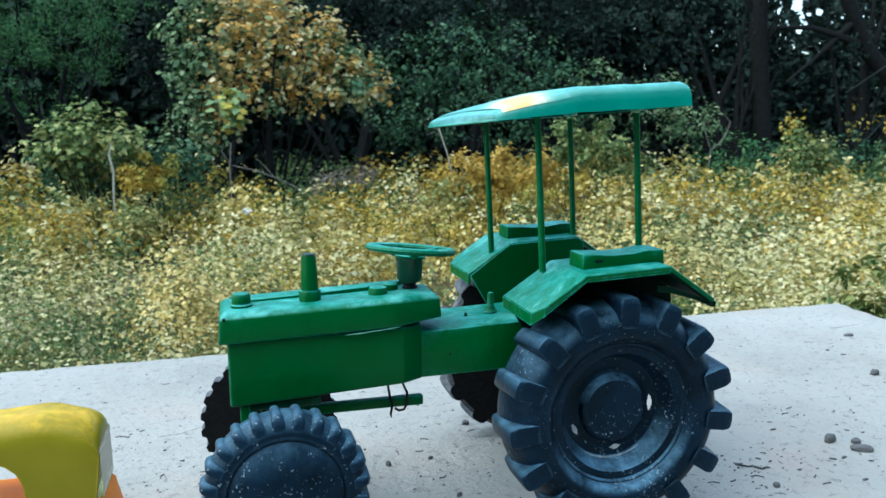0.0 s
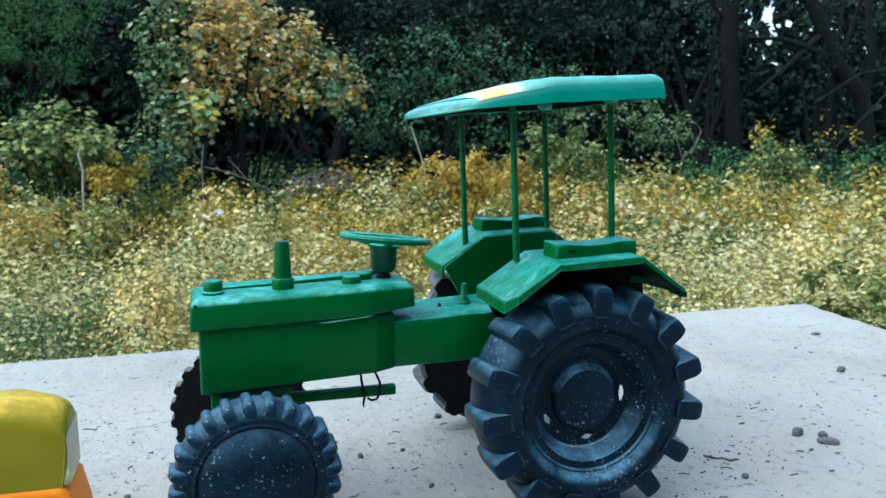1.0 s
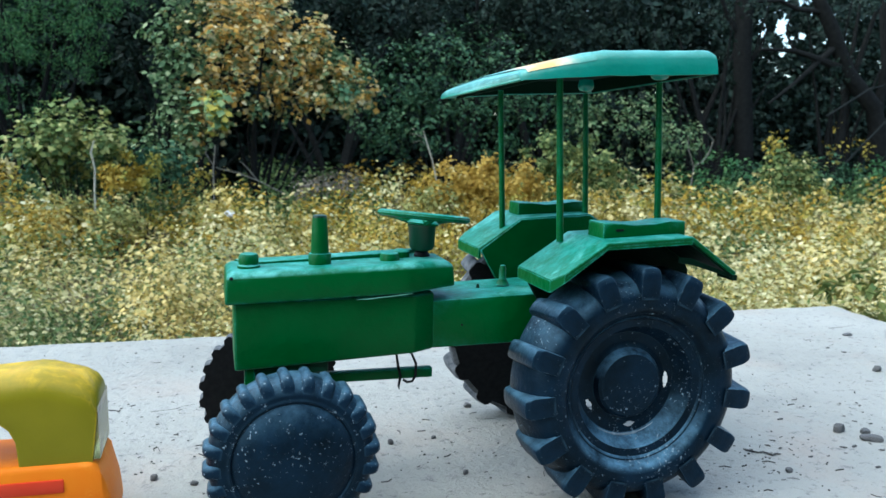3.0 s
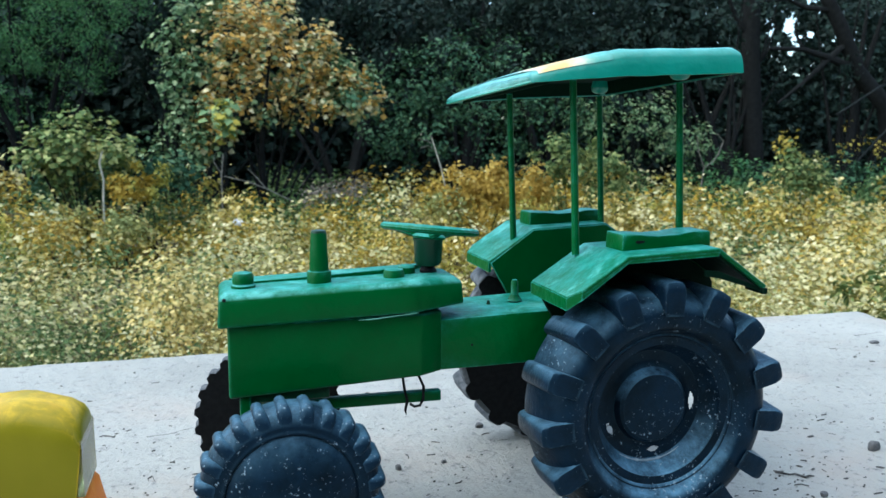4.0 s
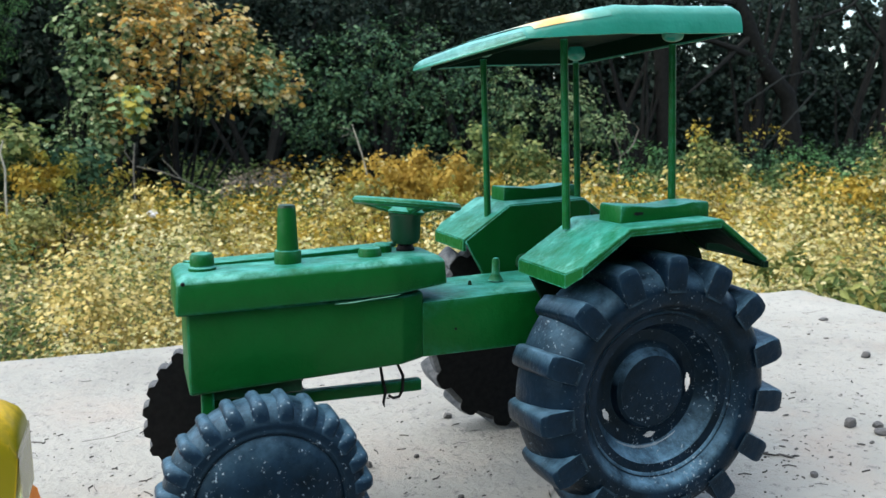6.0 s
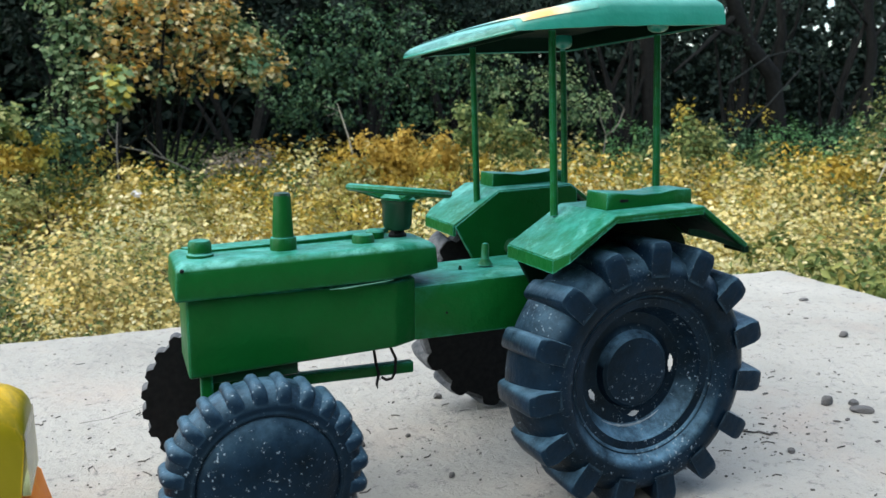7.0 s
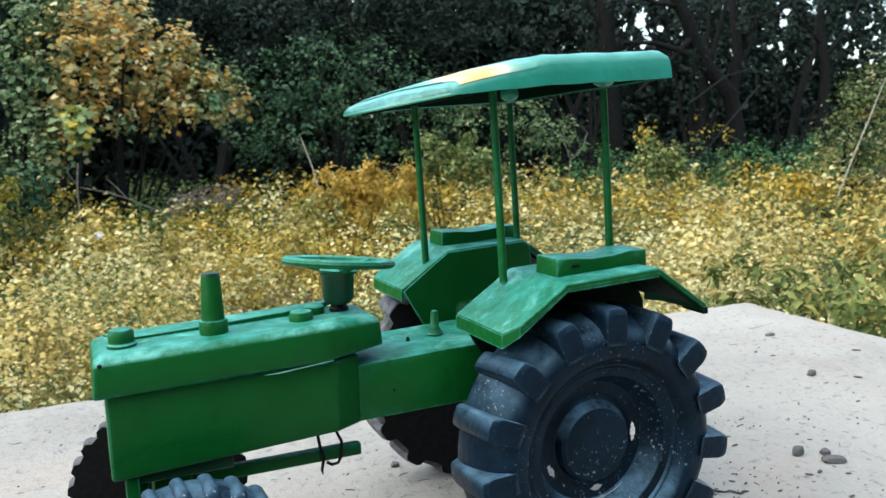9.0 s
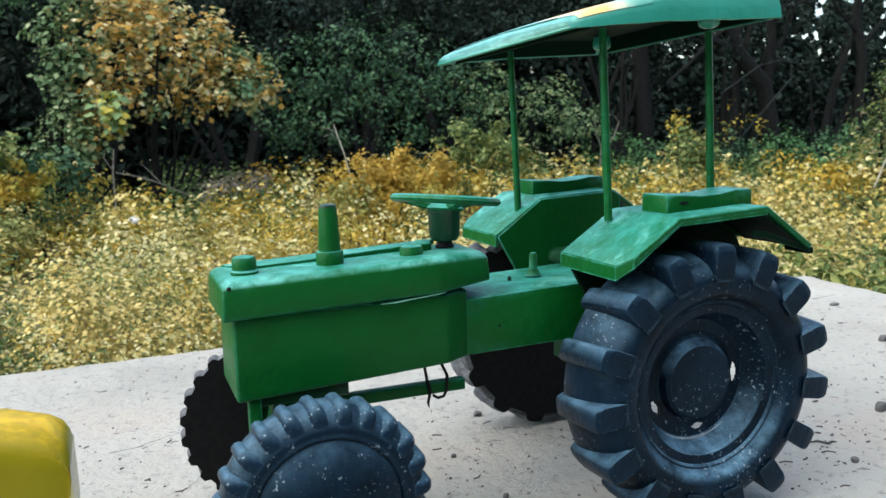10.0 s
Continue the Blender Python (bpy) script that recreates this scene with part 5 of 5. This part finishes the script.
    plant("ochre_weed", "ochre dried weeds at the back of the field", "weed", (1.65, 5.6, g),
          [(1.55, 5.5, -0.18, 0.16), (1.8, 5.5, -0.15, 0.18), (2.05, 5.5, -0.2, 0.2), (1.7, 5.5, -0.32, 0.2)], 0.040, ORANGE_LEAF, 2600, 29, trunk_r=0.012)
    plant("ochre_weed", "ochre dried weeds beside the low shrub", "weed", (-0.75, 6.7, g),
          [(-0.8, 6.6, -0.15, 0.16), (-0.95, 6.6, -0.2, 0.15)], 0.042, OCHRE_LEAF, 700, 30, trunk_r=0.012)
    plant("side_shrub", "green shrub with pale reddish tips at the field's side", "shrub", (7.6, 6.2, g),
          [(7.62, 6.1, 0.42, 0.26), (7.9, 6.1, 0.2, 0.45), (7.42, 6.1, 0.05, 0.26), (8.3, 6.2, 0.5, 0.5), (7.7, 6.0, -0.2, 0.36), (7.25, 6.1, -0.25, 0.22)], 0.050, SIDE_LEAF, 3000, 31, tuft=8, tuft_r=0.045, lift=0.6)
    for i, (x, y, z) in enumerate(((6.2, 9.2, -0.25), (7.0, 9.1, -0.30), (8.0, 9.2, -0.25), (9.0, 9.1, -0.25), (10.0, 9.0, -0.20), (11.0, 8.8, -0.15), (11.8, 8.2, -0.10), (9.6, 8.0, -0.25), (10.6, 7.4, -0.20), (8.6, 7.4, -0.25), (9.4, 6.6, -0.2))):
        plant("low_bush", "low green undergrowth at the foot of the wood", "bush", (x, y, g), [(x - 0.35, y, z - 0.1, 0.28), (x + 0.1, y, z, 0.32), (x + 0.5, y, z - 0.12, 0.28), (x, y, z - 0.3, 0.35)],
              0.055, FEATHER_LEAF if i % 3 == 0 else SIDE_LEAF if i > 6 else MID_LEAF, 1100, 120 + i, tuft=8, tuft_r=0.045, lift=0.5, group="undergrowth of the wood")
    plant("dry_shrub", "low greyish mauve shrub gone dry at the back of the field", "shrub", (0.85, 7.5, g),
          [(0.80, 7.4, -0.27, 0.12), (1.02, 7.4, -0.30, 0.12), (0.62, 7.4, -0.33, 0.11)], 0.036, DRY_LEAF, 560, 34, trunk_r=0.02, tuft=9, tuft_r=0.04, lift=0.3)
    plant("ochre_shrub", "small shrub with ochre leaves at the foot of the wood", "shrub", (8.6, 9.6, g),
          [(8.6, 9.6, 0.20, 0.24), (8.9, 9.6, 0.0, 0.25), (8.4, 9.6, 0.0, 0.2)], 0.050, TIP_LEAF, 110, 33, tuft=9, tuft_r=0.05, lift=0.3)
    plant("broad_weed", "broad-leaved weeds growing against the slab", "weed", (1.55, 0.95, g),
          [(1.25, 0.80, -0.34, 0.13), (1.5, 0.95, -0.28, 0.15), (1.75, 1.15, -0.24, 0.16), (1.15, 0.95, -0.4, 0.14), (1.5, 1.3, -0.33, 0.18)], 0.034, BROAD_LEAF, 2200, 32, 0.35, 0.5, 0.42, 0.008)
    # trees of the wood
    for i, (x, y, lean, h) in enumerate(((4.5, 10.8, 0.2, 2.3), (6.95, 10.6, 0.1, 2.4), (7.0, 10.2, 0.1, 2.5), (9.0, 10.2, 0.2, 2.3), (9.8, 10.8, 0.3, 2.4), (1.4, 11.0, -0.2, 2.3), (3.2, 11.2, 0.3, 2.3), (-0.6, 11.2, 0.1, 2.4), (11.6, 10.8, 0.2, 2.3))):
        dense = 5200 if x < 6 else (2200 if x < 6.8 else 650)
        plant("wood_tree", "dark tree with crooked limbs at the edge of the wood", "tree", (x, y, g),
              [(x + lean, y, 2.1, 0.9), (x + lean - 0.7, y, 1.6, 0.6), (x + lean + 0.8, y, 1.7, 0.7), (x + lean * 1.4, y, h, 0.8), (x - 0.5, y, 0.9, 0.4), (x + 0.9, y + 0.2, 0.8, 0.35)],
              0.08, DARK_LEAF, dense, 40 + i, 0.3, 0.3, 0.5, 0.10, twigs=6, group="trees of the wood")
    # bare crooked limbs
    for stem, r, top, limbs in (
            ([(8.20, 10.0, 2.75), (8.32, 10.0, 2.3), (8.61, 10.0, 1.88), (8.97, 10.0, 1.21), (9.51, 10.0, 0.73), (9.68, 10.0, 0.1), (9.71, 10.0, -0.9)], 0.15, 0.55,
             (([(8.92, 10.0, 1.28), (8.70, 10.0, 1.32), (8.46, 10.0, 1.40), (8.0, 10.0, 1.51), (7.42, 10.0, 1.50)], 0.075), ([(8.72, 10.0, 1.60), (8.45, 10.0, 1.38), (8.14, 10.0, 1.11), (7.63, 10.0, 0.73)], 0.055),
              ([(8.40, 10.0, 2.08), (8.0, 10.0, 2.10), (7.7, 10.0, 2.2), (7.32, 10.0, 2.16)], 0.045), ([(8.0, 10.0, 1.51), (7.85, 10.0, 1.75), (7.9, 10.0, 2.05)], 0.028))),
            ([(7.44, 10.5, 2.9), (7.46, 10.5, 2.32), (7.48, 10.5, 1.5), (7.59, 10.5, 0.4), (7.70, 10.5, -0.9)], 0.15, 0.8, (([(7.47, 10.5, 1.7), (7.2, 10.5, 2.0), (6.9, 10.5, 2.6)], 0.05), ([(7.5, 10.5, 1.2), (7.75, 10.5, 1.5), (7.9, 10.5, 1.9)], 0.04))),
            ([(9.95, 10.3, 2.9), (9.80, 10.3, 2.2), (9.95, 10.3, 1.4), (9.85, 10.3, 0.6), (9.9, 10.3, -0.9)], 0.09, 0.6, (([(9.82, 10.3, 1.9), (10.3, 10.2, 2.0), (10.9, 10.2, 2.2), (11.5, 10.2, 2.7)], 0.04), ([(9.9, 10.3, 1.1), (10.2, 10.3, 1.5), (10.3, 10.3, 2.1)], 0.03))),
            ([(12.3, 10.6, 2.9), (12.1, 10.6, 2.0), (12.3, 10.6, 1.2), (12.2, 10.6, -0.9)], 0.10, 0.6, (([(12.2, 10.6, 1.6), (11.7, 10.6, 2.0), (11.2, 10.6, 2.5)], 0.035), ([(12.25, 10.6, 1.4), (12.8, 10.6, 1.9), (13.2, 10.6, 2.6)], 0.035)))):
        th = thing("dead_tree", stem[-1], "crooked dark leafless tree in the wood", "tree", "bare trees of the wood")
        bm = bmesh.new()
        m = len(stem) - 1
        tube(bm, stem, [r * (top + (1 - top) * k / m) for k in range(m + 1)], 10)
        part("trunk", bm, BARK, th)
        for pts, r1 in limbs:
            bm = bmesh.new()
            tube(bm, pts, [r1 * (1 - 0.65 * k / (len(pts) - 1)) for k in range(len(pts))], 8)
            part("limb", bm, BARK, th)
    for pts, r in (([(8.23, 9.5, 0.56), (8.52, 9.5, 0.72), (8.95, 9.5, 0.97), (9.36, 9.5, 1.06), (9.56, 9.5, 1.02), (9.58, 9.5, 0.78), (8.97, 9.5, 0.22), (8.36, 9.5, -0.36)], 0.014),
                   ([(10.02, 9.5, 0.78), (10.37, 9.5, 0.39), (10.65, 9.5, 0.06), (10.8, 9.5, -0.5)], 0.014)):
        bm = bmesh.new()
        tube(bm, pts, [r] * (len(pts) - 1) + [r * 0.6], 7)
        tagged(part("dead_branch", bm, GREY_BARK), "thin grey dead branch arching before the wood", "branch")
    # far woods behind
    rng = np.random.default_rng(77)
    K = 150000
    x = rng.uniform(-9, 17, K)
    y = rng.uniform(12.0, 15.0, K)
    z = g + (rng.random(K) ** 0.9) * np.where(x < 5.5, 3.9, 4.0)
    # openings between the crowns, thinning out towards the tops on one side
    u, w = x / y * 13.5, (z - 0.2) / y * 13.5
    gap = np.array([0.40 * noise.noise((a * 1.1, c * 1.3, 4.0)) + 0.55 * noise.noise((a * 3.6, c * 3.8, 9.0)) + 0.60 * noise.noise((a * 7.0, c * 7.0, 2.0)) for a, c in zip(u, w)])
    thin = 0.46 * np.clip((w - 0.60) / 1.0, 0, 1) * np.clip((u - 9.0) / 1.2, 0, 1) + 0.20 * np.clip((w - 0.3) / 0.6, 0, 1) * np.clip((u - 6.4) / 0.6, 0, 1)
    thin += 0.40 * np.exp(-(((u - 10.40) / 0.55) ** 2 + ((w - 2.05) / 0.32) ** 2))
    low_gap = np.exp(-(((u - 7.65) / 0.36) ** 2 + ((w - 0.80) / 0.17) ** 2))
    thin += 0.72 * low_gap
    keep = gap < 0.80 - 0.80 * thin
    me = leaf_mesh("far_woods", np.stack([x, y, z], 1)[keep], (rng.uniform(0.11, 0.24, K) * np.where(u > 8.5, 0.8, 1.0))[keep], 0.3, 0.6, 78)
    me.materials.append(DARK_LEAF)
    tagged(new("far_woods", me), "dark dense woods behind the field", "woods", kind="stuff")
    K = 16000
    x, y = rng.uniform(7, 36, K), rng.uniform(18, 24, K)
    crest = np.array([1.15 + 0.55 * noise.noise((a / b * 14, 0.0, 6.0)) for a, b in zip(x, y)]) * y / 13.5
    z = g + rng.random(K) ** 0.8 * (crest + 0.2 - g)
    clear = ((x / y * 13.5 - 7.65) / 0.32) ** 2 + (((z - 0.2) / y * 13.5 - 0.78) / 0.17) ** 2 > 1
    me = leaf_mesh("distant_trees", np.stack([x, y, z], 1)[clear], rng.uniform(0.15, 0.32, K)[clear], 0.3, 0.6, 80)
    me.materials.append(DISTANT_LEAF)
    tagged(new("distant_trees", me), "hazy grey-green trees far behind the wood", "woods", kind="stuff")
    K = 30000
    a = rng.uniform(0, 2 * math.pi, K)
    rad = rng.uniform(17, 22, K)
    p = np.stack([rad * np.sin(a), rad * np.cos(a), g + rng.random(K) * 3.2], 1)
    p = p[(p[:, 1] < 4) | (p[:, 0] < 4)]
    # Unseen trees added on this side to hold back the sky's light.
    behind = rng.normal(size=(20000, 3)) * (5.0, 1.0, 2.0) + (0.5, -9.0, 2.4)
    behind = behind[behind[:, 2] > g]
    p = np.concatenate([p, behind])
    me = leaf_mesh("woods_and_screen", p, rng.uniform(0.3, 0.6, len(p)), 0.3, 0.6, 79)
    me.materials.append(DARK_LEAF)
    tagged(new("woods_and_screen", me), "dark belt of trees around the field, with an unseen mass added to hold back light", "woods", kind="stuff")


far_plants()


def sticks():
    for nm, pts, r in (("stake", [(-1.10, 6.3, -0.62), (-1.10, 6.3, -0.28), (-1.09, 6.3, -0.12), (-1.115, 6.3, 0.01), (-1.09, 6.3, 0.10)], 0.008),
                       ("stake", [(1.50, 5.75, -0.30), (1.43, 5.75, -0.01), (1.39, 5.75, 0.11), (1.352, 5.75, 0.225)], 0.0055),
                       ("dry_stick", [(1.39, 5.75, 0.11), (1.33, 5.75, 0.15), (1.27, 5.75, 0.13)], 0.003),
                       ("dry_stick", [(1.375, 5.75, 0.16), (1.31, 5.75, 0.19), (1.25, 5.76, 0.20)], 0.003),
                       ("dry_stick", [(-0.22, 6.8, -0.6), (-0.22, 6.8, -0.28), (-0.22, 6.8, -0.12), (-0.20, 6.8, 0.07)], 0.007),
                       ("dry_stick", [(-0.22, 6.8, -0.10), (-0.28, 6.8, 0.00), (-0.27, 6.8, 0.06)], 0.004),
                       ("dry_stick", [(0.40, 6.9, -0.36), (0.15, 6.8, -0.23), (0.0, 6.8, -0.17), (-0.20, 6.8, -0.12)], 0.006),
                       ("dry_stick", [(0.15, 6.8, -0.23), (0.06, 6.8, -0.12), (0.0, 6.8, -0.06)], 0.004),
                       ("dry_stick", [(4.45, 6.9, -0.35), (4.48, 6.9, -0.08), (4.58, 6.9, -0.02), (4.64, 6.9, 0.06), (4.69, 6.9, 0.19), (4.62, 6.9, 0.26)], 0.006),
                       ("dry_stick", [(4.48, 6.9, -0.08), (4.41, 6.9, 0.09), (4.39, 6.9, 0.23)], 0.005),
                       ("stake", [(6.60, 5.4, -0.5), (6.82, 5.4, -0.07), (6.99, 5.4, 0.24), (7.20, 5.4, 0.64)], 0.006)):
        bm = bmesh.new()
        tube(bm, pts, [r] * (len(pts) - 1) + [r * 0.6], 7)
        tagged(part(nm, bm, PALE_WOOD if nm == "stake" else DRY_WOOD), "bleached dry stick standing in the weeds", "stick", "dry sticks")
    bm = bmesh.new()
    bmesh.ops.create_icosphere(bm, subdivisions=2, radius=0.036)
    for v in bm.verts:
        v.co = Vector((v.co.x * 1.2, v.co.y, v.co.z * 0.8)) * (1 + 0.7 * noise.noise(v.co * 28)) + Vector((-0.10, 5.95, -0.43))
    tagged(part("litter", bm, LITTER, sharp=10), "crumpled white scrap caught in the weeds", "litter")


sticks()
